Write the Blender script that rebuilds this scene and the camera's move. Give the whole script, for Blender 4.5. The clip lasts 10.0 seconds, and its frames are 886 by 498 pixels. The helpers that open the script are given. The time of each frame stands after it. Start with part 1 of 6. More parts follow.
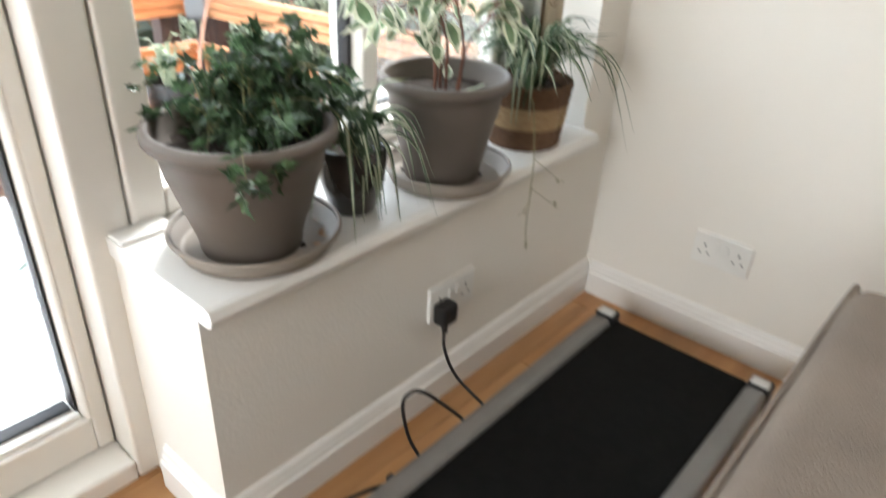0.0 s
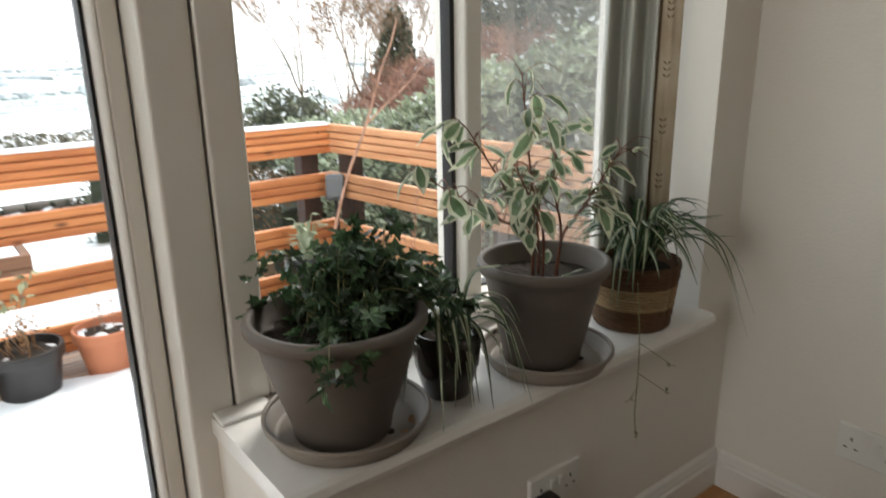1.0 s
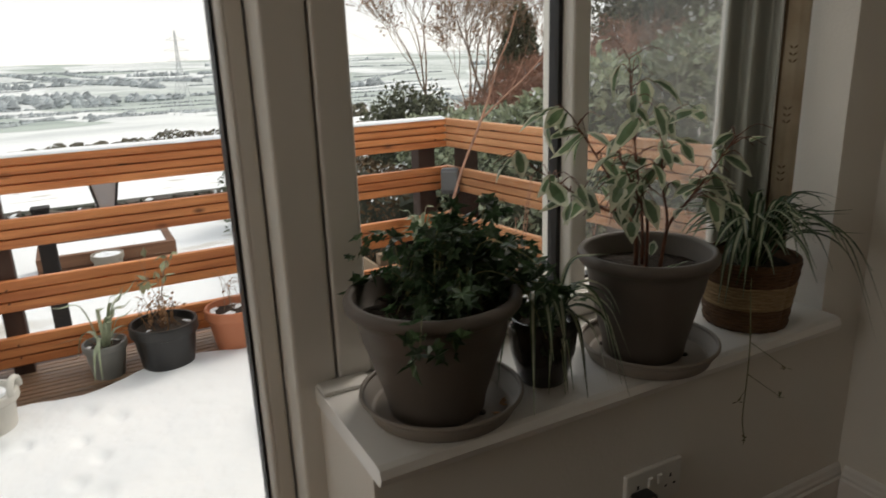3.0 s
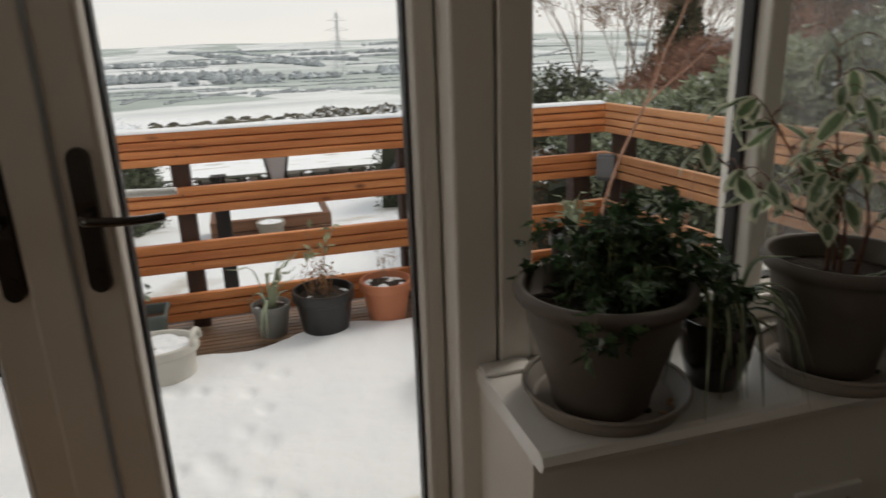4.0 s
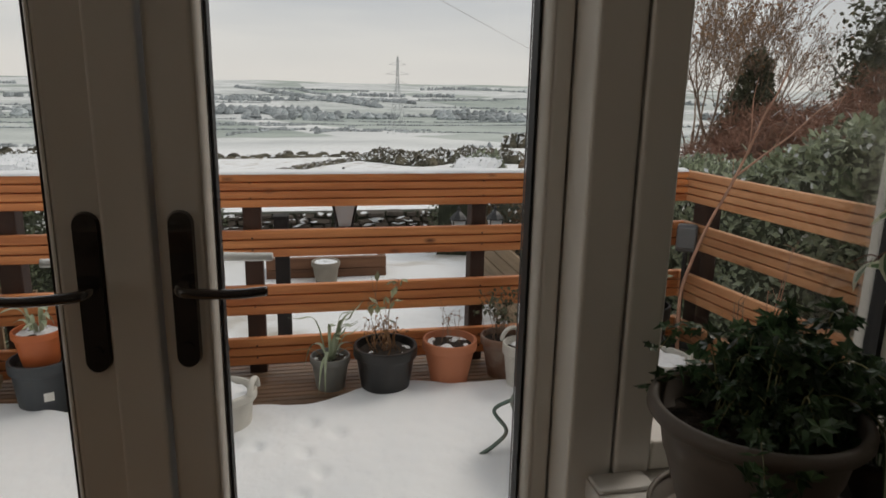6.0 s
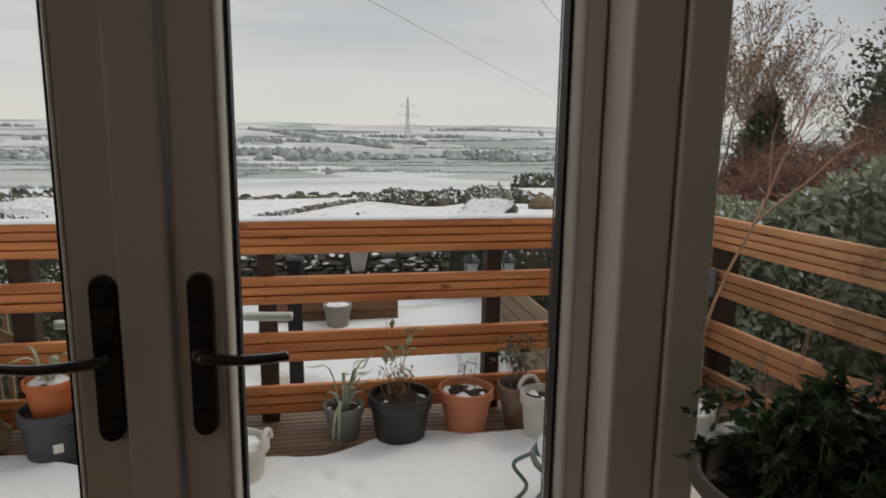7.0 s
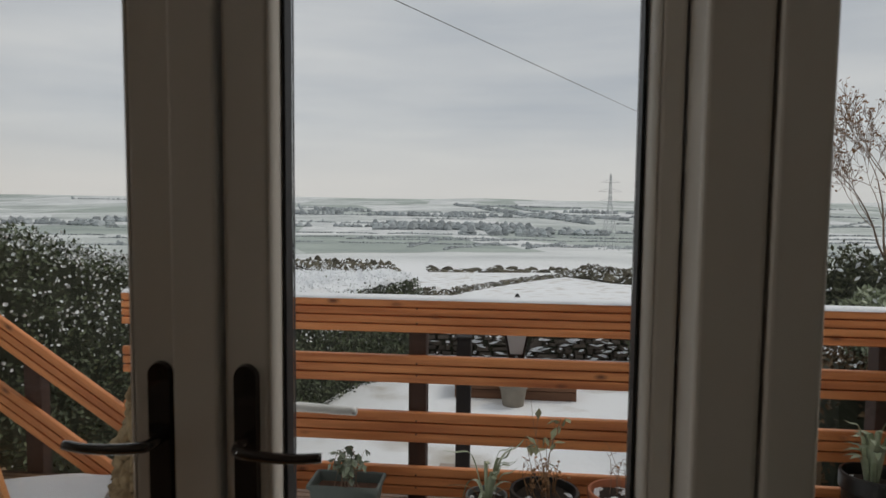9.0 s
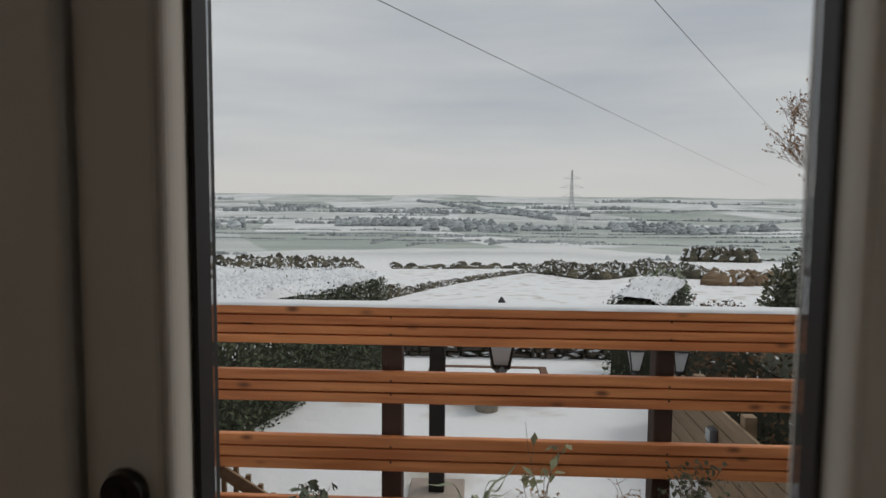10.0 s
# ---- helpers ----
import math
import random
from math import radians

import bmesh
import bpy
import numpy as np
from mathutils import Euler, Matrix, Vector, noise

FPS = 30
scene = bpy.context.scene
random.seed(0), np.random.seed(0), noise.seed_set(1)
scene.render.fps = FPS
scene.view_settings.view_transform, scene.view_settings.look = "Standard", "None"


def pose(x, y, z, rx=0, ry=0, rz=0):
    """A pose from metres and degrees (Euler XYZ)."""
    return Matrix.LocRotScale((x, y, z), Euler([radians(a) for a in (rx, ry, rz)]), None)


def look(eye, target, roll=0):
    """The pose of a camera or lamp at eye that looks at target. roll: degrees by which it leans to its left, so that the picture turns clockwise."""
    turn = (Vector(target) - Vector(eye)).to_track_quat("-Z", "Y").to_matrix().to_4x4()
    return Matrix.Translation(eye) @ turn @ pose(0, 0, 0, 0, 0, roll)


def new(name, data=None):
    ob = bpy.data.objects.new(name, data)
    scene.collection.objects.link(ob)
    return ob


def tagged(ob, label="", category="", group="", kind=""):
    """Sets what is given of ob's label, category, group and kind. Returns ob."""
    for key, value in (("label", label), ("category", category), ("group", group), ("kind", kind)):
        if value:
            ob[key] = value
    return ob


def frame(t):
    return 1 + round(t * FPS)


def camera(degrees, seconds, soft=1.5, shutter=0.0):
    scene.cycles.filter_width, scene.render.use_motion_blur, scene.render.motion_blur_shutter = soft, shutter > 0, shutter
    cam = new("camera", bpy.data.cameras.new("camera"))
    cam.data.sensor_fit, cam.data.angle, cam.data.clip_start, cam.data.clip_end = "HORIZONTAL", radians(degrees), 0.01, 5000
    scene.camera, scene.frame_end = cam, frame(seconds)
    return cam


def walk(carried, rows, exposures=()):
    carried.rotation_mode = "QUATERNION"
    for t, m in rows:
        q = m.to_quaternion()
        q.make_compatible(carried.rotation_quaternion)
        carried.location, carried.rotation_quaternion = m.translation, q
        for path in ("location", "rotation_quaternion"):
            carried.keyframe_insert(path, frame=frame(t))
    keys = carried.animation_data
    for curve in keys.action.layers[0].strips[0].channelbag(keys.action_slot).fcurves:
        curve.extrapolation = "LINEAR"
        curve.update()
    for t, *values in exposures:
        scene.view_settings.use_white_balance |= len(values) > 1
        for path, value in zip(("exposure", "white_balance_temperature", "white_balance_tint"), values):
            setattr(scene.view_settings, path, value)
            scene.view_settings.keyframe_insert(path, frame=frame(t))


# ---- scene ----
cam = camera(65.7, 10.0, 1.5, 0.6)
PATH = [
    (0, (-0.153, 0.127, 1.093), (-1.261, 1.465, 0.102), 3.2),
    (0.5, (-0.149, 0.144, 1.119), (-1.48, 1.436, 0.37), 2.2),
    (1, (-0.118, 0.193, 1.131), (-1.63, 1.372, 0.563), -1.0),
    (1.5, (-0.097, 0.226, 1.126), (-1.703, 1.315, 0.642), -2.0),
    (2, (-0.079, 0.235, 1.113), (-1.754, 1.213, 0.624), -2.4),
    (3.3, (-0.086, 0.19, 1.111), (-1.801, 1.021, 0.505), -1.5),
    (3.5, (-0.093, 0.174, 1.114), (-1.846, 0.917, 0.501), -1.4),
    (4, (-0.101, 0.16, 1.121), (-1.939, 0.671, 0.521), -2.0),
    (4.5, (-0.122, 0.136, 1.134), (-1.999, 0.499, 0.549), -1.3),
    (5, (-0.163, 0.109, 1.146), (-2.06, 0.42, 0.595), -0.1),
    (5.5, (-0.215, 0.092, 1.149), (-2.113, 0.449, 0.629), 0.9),
    (7, (-0.302, 0.061, 1.18), (-2.234, 0.431, 0.816), 0.8),
    (7.5, (-0.31, 0.134, 1.187), (-2.276, 0.321, 0.873), 0.1),
    (8, (-0.302, 0.211, 1.205), (-2.288, 0.194, 0.976), -0.2),
    (8.5, (-0.299, 0.253, 1.209), (-2.285, 0.088, 1.048), 0.0),
    (9, (-0.364, 0.269, 1.208), (-2.347, 0.066, 1.053), 0.6),
    (9.5, (-0.57, 0.23, 1.194), (-2.56, 0.093, 1.047), 0.8),
    (10, (-0.767, 0.172, 1.186), (-2.758, 0.076, 1.021), 0.5),
]
EXPOSURES = [(0, 3.0, 6150, 10), (0.5, 2.4, 6300, 10), (1, 1.55, 6550, 10), (1.5, 1.0, 6750, 11), (2, 0.65, 6900, 12), (3.5, 0.15, 7050, 13), (4.5, -0.3, 7050, 14), (5.5, -0.45, 7050, 14), (7, -0.45, 7000, 14), (8.5, -0.58, 6800, 13), (10, -0.65, 6750, 13)]
walk(cam, [(t, look(eye, target, roll)) for t, eye, target, roll in PATH], EXPOSURES)

# ---- light ----
SKY_TURN = 200.0
world = bpy.data.worlds.new("overcast")
scene.world = world
world.use_nodes = True
wn, wl = world.node_tree.nodes, world.node_tree.links
wn.clear()
w_out = wn.new("ShaderNodeOutputWorld")
w_bg = wn.new("ShaderNodeBackground")
w_sky = wn.new("ShaderNodeTexSky")
w_sky.sky_type, w_sky.sun_disc = "NISHITA", False
w_sky.sun_elevation, w_sky.sun_rotation = radians(28), radians(SKY_TURN)
w_dim = wn.new("ShaderNodeMix")
w_dim.data_type, w_dim.blend_type = "RGBA", "MULTIPLY"
w_dim.inputs[0].default_value = 1.0
w_dim.inputs[7].default_value = (0.1, 0.1, 0.1, 1)
w_tc = wn.new("ShaderNodeTexCoord")
w_map = wn.new("ShaderNodeMapping")
w_map.inputs["Scale"].default_value = (1.6, 1.2, 9.0)
w_noise = wn.new("ShaderNodeTexNoise")
w_noise.inputs["Scale"].default_value, w_noise.inputs["Detail"].default_value = 1.5, 5.0
w_ramp = wn.new("ShaderNodeValToRGB")
w_ramp.color_ramp.elements[0].position, w_ramp.color_ramp.elements[0].color = 0.32, (0.70, 0.765, 0.85, 1)
w_ramp.color_ramp.elements[1].position, w_ramp.color_ramp.elements[1].color = 0.68, (0.95, 0.985, 1.02, 1)
w_sep = wn.new("ShaderNodeSeparateXYZ")
w_hz = wn.new("ShaderNodeMapRange")
w_hz.inputs["From Min"].default_value, w_hz.inputs["From Max"].default_value = 0.0, 0.10
w_hz.inputs["To Min"].default_value, w_hz.inputs["To Max"].default_value = 0.75, 0.0
w_glow = wn.new("ShaderNodeMix")
w_glow.data_type = "RGBA"
w_glow.inputs[7].default_value = (1.03, 1.03, 1.02, 1)
w_mix = wn.new("ShaderNodeMix")
w_mix.data_type = "RGBA"
w_mix.inputs[0].default_value = 0.93
wl.new(w_tc.outputs["Generated"], w_map.inputs["Vector"])
wl.new(w_map.outputs["Vector"], w_noise.inputs["Vector"])
wl.new(w_noise.outputs["Fac"], w_ramp.inputs["Fac"])
wl.new(w_tc.outputs["Generated"], w_sep.inputs[0])
wl.new(w_sep.outputs["Z"], w_hz.inputs["Value"])
wl.new(w_hz.outputs["Result"], w_glow.inputs[0])
wl.new(w_ramp.outputs["Color"], w_glow.inputs[6])
wl.new(w_sky.outputs["Color"], w_dim.inputs[6])
wl.new(w_dim.outputs[2], w_mix.inputs[6])
wl.new(w_glow.outputs[2], w_mix.inputs[7])
wl.new(w_mix.outputs[2], w_bg.inputs["Color"])
w_bg.inputs["Strength"].default_value = 1.0
wl.new(w_bg.outputs[0], w_out.inputs["Surface"])

sun_data = bpy.data.lights.new("sun", "SUN")
sun_data.energy, sun_data.angle, sun_data.color = 1.5, radians(25), (1.0, 0.96, 0.9)
sun = new("sun", sun_data)
sun.matrix_world = look((-6, 12, 14), (0, 0, 0))

# Fill lamp added out of view in the south opening to brighten the room.
day_data = bpy.data.lights.new("added_room_fill", "AREA")
day_data.shape, day_data.size, day_data.size_y, day_data.energy, day_data.color = "RECTANGLE", 1.15, 1.1, 7.5, (1.0, 0.95, 0.87)
day = new("added_room_fill", day_data)
day.matrix_world = look((-0.28, -2.70, 1.5), (-0.28, 0, 1.4))


# ---- materials ----
def shade(name, base, rough=0.6, second=None, scale=8.0, bump=0.0, bump_scale=60.0, metal=0.0, spec=0.5, stretch=(1, 1, 1),
          island=0.0, piece=0.0, detail=4.0, low=0.35, high=0.65, coat=0.0, coords="Object", through_light=0.0):
    """A surface with patches of a second colour, fine relief, and colour that differs from piece to piece."""
    m = bpy.data.materials.new(name)
    m.use_nodes = True
    n, l = m.node_tree.nodes, m.node_tree.links
    b = n["Principled BSDF"]
    b.inputs["Roughness"].default_value, b.inputs["Metallic"].default_value = rough, metal
    b.inputs["Specular IOR Level"].default_value, b.inputs["Coat Weight"].default_value = spec, coat
    second = second or tuple(c * 0.88 for c in base)
    tc, mp, nz, rp = n.new("ShaderNodeTexCoord"), n.new("ShaderNodeMapping"), n.new("ShaderNodeTexNoise"), n.new("ShaderNodeValToRGB")
    mp.inputs["Scale"].default_value = stretch
    nz.inputs["Scale"].default_value, nz.inputs["Detail"].default_value = scale, detail
    rp.color_ramp.elements[0].position, rp.color_ramp.elements[0].color = low, (*second, 1)
    rp.color_ramp.elements[1].position, rp.color_ramp.elements[1].color = high, (*base, 1)
    l.new(tc.outputs[coords], mp.inputs["Vector"])
    l.new(mp.outputs["Vector"], nz.inputs["Vector"])
    l.new(nz.outputs["Fac"], rp.inputs["Fac"])
    colour = rp.outputs["Color"]
    if island or piece:
        rnd = n.new("ShaderNodeNewGeometry").outputs["Random Per Island"] if island else n.new("ShaderNodeObjectInfo").outputs["Random"]
        mr, hs = n.new("ShaderNodeMapRange"), n.new("ShaderNodeHueSaturation")
        mr.inputs["To Min"].default_value, mr.inputs["To Max"].default_value = 1 - (island or piece), 1 + (island or piece)
        l.new(rnd, mr.inputs["Value"])
        l.new(mr.outputs["Result"], hs.inputs["Value"])
        l.new(colour, hs.inputs["Color"])
        colour = hs.outputs["Color"]
    l.new(colour, b.inputs["Base Color"])
    if bump:
        nb, bp = n.new("ShaderNodeTexNoise"), n.new("ShaderNodeBump")
        nb.inputs["Scale"].default_value, nb.inputs["Detail"].default_value = bump_scale, 5
        bp.inputs["Strength"].default_value, bp.inputs["Distance"].default_value = bump, 0.01
        l.new(mp.outputs["Vector"], nb.inputs["Vector"])
        l.new(nb.outputs["Fac"], bp.inputs["Height"])
        l.new(bp.outputs["Normal"], b.inputs["Normal"])
    if through_light:
        tr, mx = n.new("ShaderNodeBsdfTranslucent"), n.new("ShaderNodeMixShader")
        mx.inputs["Fac"].default_value = through_light
        l.new(colour, tr.inputs["Color"])
        l.new(b.outputs[0], mx.inputs[1])
        l.new(tr.outputs[0], mx.inputs[2])
        l.new(mx.outputs[0], n["Material Output"].inputs["Surface"])
    return m


def wood(name, base, dark, scale=3.0, along="y", rough=0.6, piece=0.12, knots=True):
    """Sawn timber with grain along one axis and scattered knots."""
    m = shade(name, base, rough, dark, scale, 0.25, 30, piece=piece, stretch={"x": (0.5, 9, 9), "y": (9, 0.5, 9), "z": (9, 9, 0.5)}[along], low=0.3, high=0.7)
    if knots:
        n, l = m.node_tree.nodes, m.node_tree.links
        b = n["Principled BSDF"]
        old = b.inputs["Base Color"].links[0].from_socket
        tc, mp, vo, rp, mx = n.new("ShaderNodeTexCoord"), n.new("ShaderNodeMapping"), n.new("ShaderNodeTexVoronoi"), n.new("ShaderNodeValToRGB"), n.new("ShaderNodeMix")
        mp.inputs["Scale"].default_value = {"x": (2.2, 5, 5), "y": (5, 2.2, 5), "z": (5, 5, 2.2)}[along]
        vo.inputs["Scale"].default_value = 2.1
        rp.color_ramp.elements[0].position, rp.color_ramp.elements[0].color = 0.04, (1, 1, 1, 1)
        rp.color_ramp.elements[1].position, rp.color_ramp.elements[1].color = 0.17, (0, 0, 0, 1)
        mx.data_type = "RGBA"
        mx.inputs[7].default_value = (*[c * 0.35 for c in dark], 1)
        l.new(tc.outputs["Object"], mp.inputs["Vector"])
        l.new(mp.outputs["Vector"], vo.inputs["Vector"])
        l.new(vo.outputs["Distance"], rp.inputs["Fac"])
        l.new(rp.outputs["Color"], mx.inputs[0])
        l.new(old, mx.inputs[6])
        l.new(mx.outputs[2], b.inputs["Base Color"])
    return m


def pane_glass():
    m = bpy.data.materials.new("window_glass")
    m.use_nodes = True
    n, l = m.node_tree.nodes, m.node_tree.links
    n.clear()
    out, tr, gl, mx, fr, mu = (n.new(k) for k in ("ShaderNodeOutputMaterial", "ShaderNodeBsdfTransparent", "ShaderNodeBsdfGlossy", "ShaderNodeMixShader", "ShaderNodeFresnel", "ShaderNodeMath"))
    tr.inputs["Color"].default_value = (0.97, 0.985, 0.98, 1)
    gl.inputs["Roughness"].default_value = 0.02
    fr.inputs["IOR"].default_value = 1.45
    mu.operation = "MULTIPLY"
    mu.inputs[1].default_value = 0.55
    l.new(fr.outputs[0], mu.inputs[0])
    l.new(mu.outputs[0], mx.inputs["Fac"])
    l.new(tr.outputs[0], mx.inputs[1])
    l.new(gl.outputs[0], mx.inputs[2])
    l.new(mx.outputs[0], out.inputs["Surface"])
    return m


def misted_glass():
    """A pane whose failed seal has left a thin even mist between its sheets."""
    m = pane_glass()
    m.name = "misted_glass"
    n, l = m.node_tree.nodes, m.node_tree.links
    out = [k for k in n if k.type == "OUTPUT_MATERIAL"][0]
    clear = out.inputs["Surface"].links[0].from_socket
    mist, mx = n.new("ShaderNodeBsdfTranslucent"), n.new("ShaderNodeMixShader")
    nz, mr, tc = n.new("ShaderNodeTexNoise"), n.new("ShaderNodeMapRange"), n.new("ShaderNodeTexCoord")
    nz.inputs["Scale"].default_value, nz.inputs["Detail"].default_value = 6.0, 4.0
    mr.inputs["To Min"].default_value, mr.inputs["To Max"].default_value = 0.015, 0.05
    mist.inputs["Color"].default_value = (0.86, 0.88, 0.86, 1)
    l.new(tc.outputs["Object"], nz.inputs["Vector"])
    l.new(nz.outputs["Fac"], mr.inputs["Value"])
    l.new(mr.outputs["Result"], mx.inputs["Fac"])
    l.new(clear, mx.inputs[1])
    l.new(mist.outputs[0], mx.inputs[2])
    l.new(mx.outputs[0], out.inputs["Surface"])
    return m


GLASS = pane_glass()
MISTED = misted_glass()
PLASTER = shade("wall_paint", (0.79, 0.76, 0.70), 0.85, (0.75, 0.72, 0.66), 1.3, 0.12, 140)
CEILING = shade("ceiling_paint", (0.82, 0.81, 0.79), 0.9, None, 1.0, 0.1, 120)
PVC = shade("white_pvc", (0.80, 0.775, 0.72), 0.38, (0.76, 0.73, 0.67), 2.0, 0.03, 25)
GLOSS = shade("gloss_white_paint", (0.80, 0.79, 0.76), 0.3, (0.77, 0.755, 0.72), 3.0, 0.06, 18)
RUBBER = shade("black_rubber", (0.012, 0.012, 0.013), 0.6)
BLACK_LACQUER = shade("dark_bronze_lacquer", (0.010, 0.008, 0.007), 0.10, (0.016, 0.011, 0.009), 14, coat=0.8)
WHITE_LACQUER = shade("white_lacquer", (0.75, 0.75, 0.74), 0.3, None, 10)
CHROME = shade("brushed_steel", (0.55, 0.54, 0.52), 0.3, metal=1.0)
SOCKET_WHITE = shade("white_plastic", (0.80, 0.79, 0.75), 0.35, None, 6)
BLACK_PLASTIC = shade("black_plastic", (0.015, 0.015, 0.016), 0.4)
OAK = wood("oak_plank", (0.56, 0.31, 0.13), (0.33, 0.155, 0.055), 2.2, "y", 0.38, 0.14)
BELT = shade("belt_rubber", (0.006, 0.0065, 0.006), 0.9, (0.009, 0.009, 0.0085), 40, 0.25, 400, spec=0.12)
TREAD_GREY = shade("grey_plastic", (0.20, 0.19, 0.18), 0.45, None, 8)
SILVER = shade("silver_plastic", (0.62, 0.62, 0.60), 0.35, None, 8)
SUEDE = shade("taupe_suede", (0.235, 0.19, 0.15), 0.95, (0.185, 0.15, 0.12), 5, 0.35, 350, spec=0.2)
CURTAIN = shade("satin_curtain", (0.40, 0.41, 0.37), 0.36, (0.26, 0.27, 0.24), 4, 0.12, 14, stretch=(1, 1, 0.2))
CURTAIN_EDGE = shade("curtain_lining", (0.52, 0.45, 0.34), 0.8, (0.42, 0.34, 0.24), 12, 0.1, 60)
STITCH = shade("brown_embroidery", (0.16, 0.10, 0.05), 0.8)
TAUPE_POT = shade("taupe_plastic", (0.130, 0.109, 0.090), 0.55, (0.112, 0.093, 0.077), 5, 0.05, 60)
SAUCER_PLASTIC = shade("pale_taupe_plastic", (0.25, 0.215, 0.18), 0.55, (0.215, 0.185, 0.155), 5, 0.05, 60)
CHARRED = wood("black_stained_timber", (0.016, 0.011, 0.010), (0.009, 0.007, 0.006), 2.0, "z", 0.8, 0.1, False)
SLAB_STONE = shade("garden_slab", (0.42, 0.35, 0.30), 0.85, (0.33, 0.28, 0.24), 9, 0.3, 50)
DARK_POT = shade("dark_glazed_ceramic", (0.025, 0.02, 0.018), 0.22, (0.04, 0.03, 0.024), 9, coat=0.5)
SOIL = shade("potting_soil", (0.045, 0.03, 0.02), 0.95, (0.02, 0.014, 0.01), 60, 0.8, 90)
IVY = shade("ivy_leaf", (0.078, 0.135, 0.062), 0.28, (0.026, 0.056, 0.026), 30, island=0.6, through_light=0.35)
STEM_GREEN = shade("green_stem", (0.20, 0.20, 0.09), 0.6, island=0.3)
STEM_RED = shade("red_brown_stem", (0.20, 0.07, 0.035), 0.6, (0.11, 0.04, 0.022), 40)
FICUS_IN = shade("ficus_green", (0.20, 0.29, 0.16), 0.38, (0.11, 0.18, 0.09), 30, island=0.35, through_light=0.42)
FICUS_OUT = shade("ficus_cream", (0.76, 0.77, 0.60), 0.40, (0.55, 0.60, 0.44), 30, island=0.15, through_light=0.45)
SPIDER_GREEN = shade("spider_green", (0.055, 0.11, 0.045), 0.4, (0.035, 0.075, 0.03), 30, island=0.3, through_light=0.2)
SPIDER_CREAM = shade("spider_cream", (0.52, 0.55, 0.40), 0.42, (0.42, 0.46, 0.32), 30, island=0.15, through_light=0.2)
WICKER_DARK = shade("brown_rush", (0.17, 0.085, 0.038), 0.8, (0.10, 0.05, 0.022), 60, 0.4, 90, stretch=(1, 1, 5), island=0.2)
WICKER_PALE = shade("natural_rush", (0.42, 0.29, 0.15), 0.8, (0.30, 0.19, 0.09), 60, 0.4, 90, stretch=(1, 1, 5), island=0.2)
RAIL_Y = wood("rail_timber", (0.76, 0.300, 0.108), (0.44, 0.130, 0.040), 3.4, "y", 0.5, 0.16)
RAIL_X = wood("rail_timber_return", (0.72, 0.37, 0.18), (0.46, 0.195, 0.085), 3.4, "x", 0.5, 0.16)
POST_WOOD = wood("dark_post_timber", (0.060, 0.028, 0.018), (0.030, 0.014, 0.010), 2.0, "z", 0.75, 0.1, False)
DECK = wood("deck_timber", (0.27, 0.165, 0.098), (0.12, 0.068, 0.04), 3.5, "y", 0.5, 0.25)
NAIL = shade("nail_head", (0.03, 0.025, 0.02), 0.5, metal=0.6)
SNOW = shade("snow", (0.86, 0.87, 0.88), 0.75, (0.80, 0.82, 0.84), 3.0, 0.5, 22, spec=0.3)
TERRACOTTA = shade("terracotta_plastic", (0.55, 0.20, 0.10), 0.6, (0.47, 0.165, 0.08), 6, 0.08, 40)
BRIGHT_ORANGE = shade("orange_plastic", (0.55, 0.145, 0.045), 0.5, (0.46, 0.12, 0.04), 6)
BLACK_POT = shade("black_nursery_plastic", (0.011, 0.0105, 0.0105), 0.38, (0.018, 0.017, 0.016), 7)
GREY_POT = shade("grey_plastic_pot", (0.24, 0.24, 0.225), 0.55, (0.19, 0.19, 0.18), 7)
SLATE_POT = shade("slate_grey_plastic_pot", (0.055, 0.065, 0.072), 0.5, (0.045, 0.052, 0.06), 7)
CREAM_STONE = shade("cream_painted_pot", (0.62, 0.60, 0.55), 0.7, (0.5, 0.48, 0.43), 8, 0.2, 40)
GREEN_TROUGH = shade("green_grey_plastic", (0.15, 0.18, 0.168), 0.55, (0.115, 0.14, 0.13), 7)
HESSIAN = shade("hessian_fleece", (0.42, 0.32, 0.19), 0.95, (0.22, 0.155, 0.085), 14, 0.7, 220)
GREEN_METAL = shade("green_painted_steel", (0.09, 0.17, 0.14), 0.45, (0.14, 0.13, 0.11), 14)
TWIG = shade("bare_twig", (0.33, 0.235, 0.17), 0.9, (0.20, 0.14, 0.10), 20, island=0.3)
TWIG_PINK = shade("pink_brown_twig", (0.52, 0.29, 0.20), 0.7, (0.36, 0.19, 0.125), 12)
DRY_LEAF = shade("dry_leaf", (0.34, 0.185, 0.085), 0.8, (0.22, 0.11, 0.05), 30, island=0.4)
ALOE = shade("grey_green_blade", (0.42, 0.46, 0.33), 0.5, (0.28, 0.33, 0.21), 20, island=0.25)
HEDGE_LEAF = shade("privet_leaf", (0.105, 0.125, 0.065), 0.55, (0.055, 0.072, 0.036), 6, island=0.5)
LAUREL = shade("laurel_leaf", (0.40, 0.44, 0.31), 0.45, (0.19, 0.225, 0.14), 6, island=0.6, through_light=0.2)
# Dark colour painted for the shade deep between leaves and stones.
SHADED_CORE = shade("shaded_inside", (0.045, 0.050, 0.030), 0.95, (0.022, 0.026, 0.015), 8)
RED_BRUSH = shade("russet_twigs", (0.38, 0.205, 0.145), 0.9, (0.25, 0.13, 0.09), 5, island=0.4)
BEECH = shade("beech_hedge_leaf", (0.16, 0.09, 0.045), 0.8, (0.08, 0.06, 0.03), 5, island=0.4)
CONIFER = shade("conifer_needle", (0.125, 0.13, 0.075), 0.7, (0.07, 0.078, 0.042), 6, island=0.45)
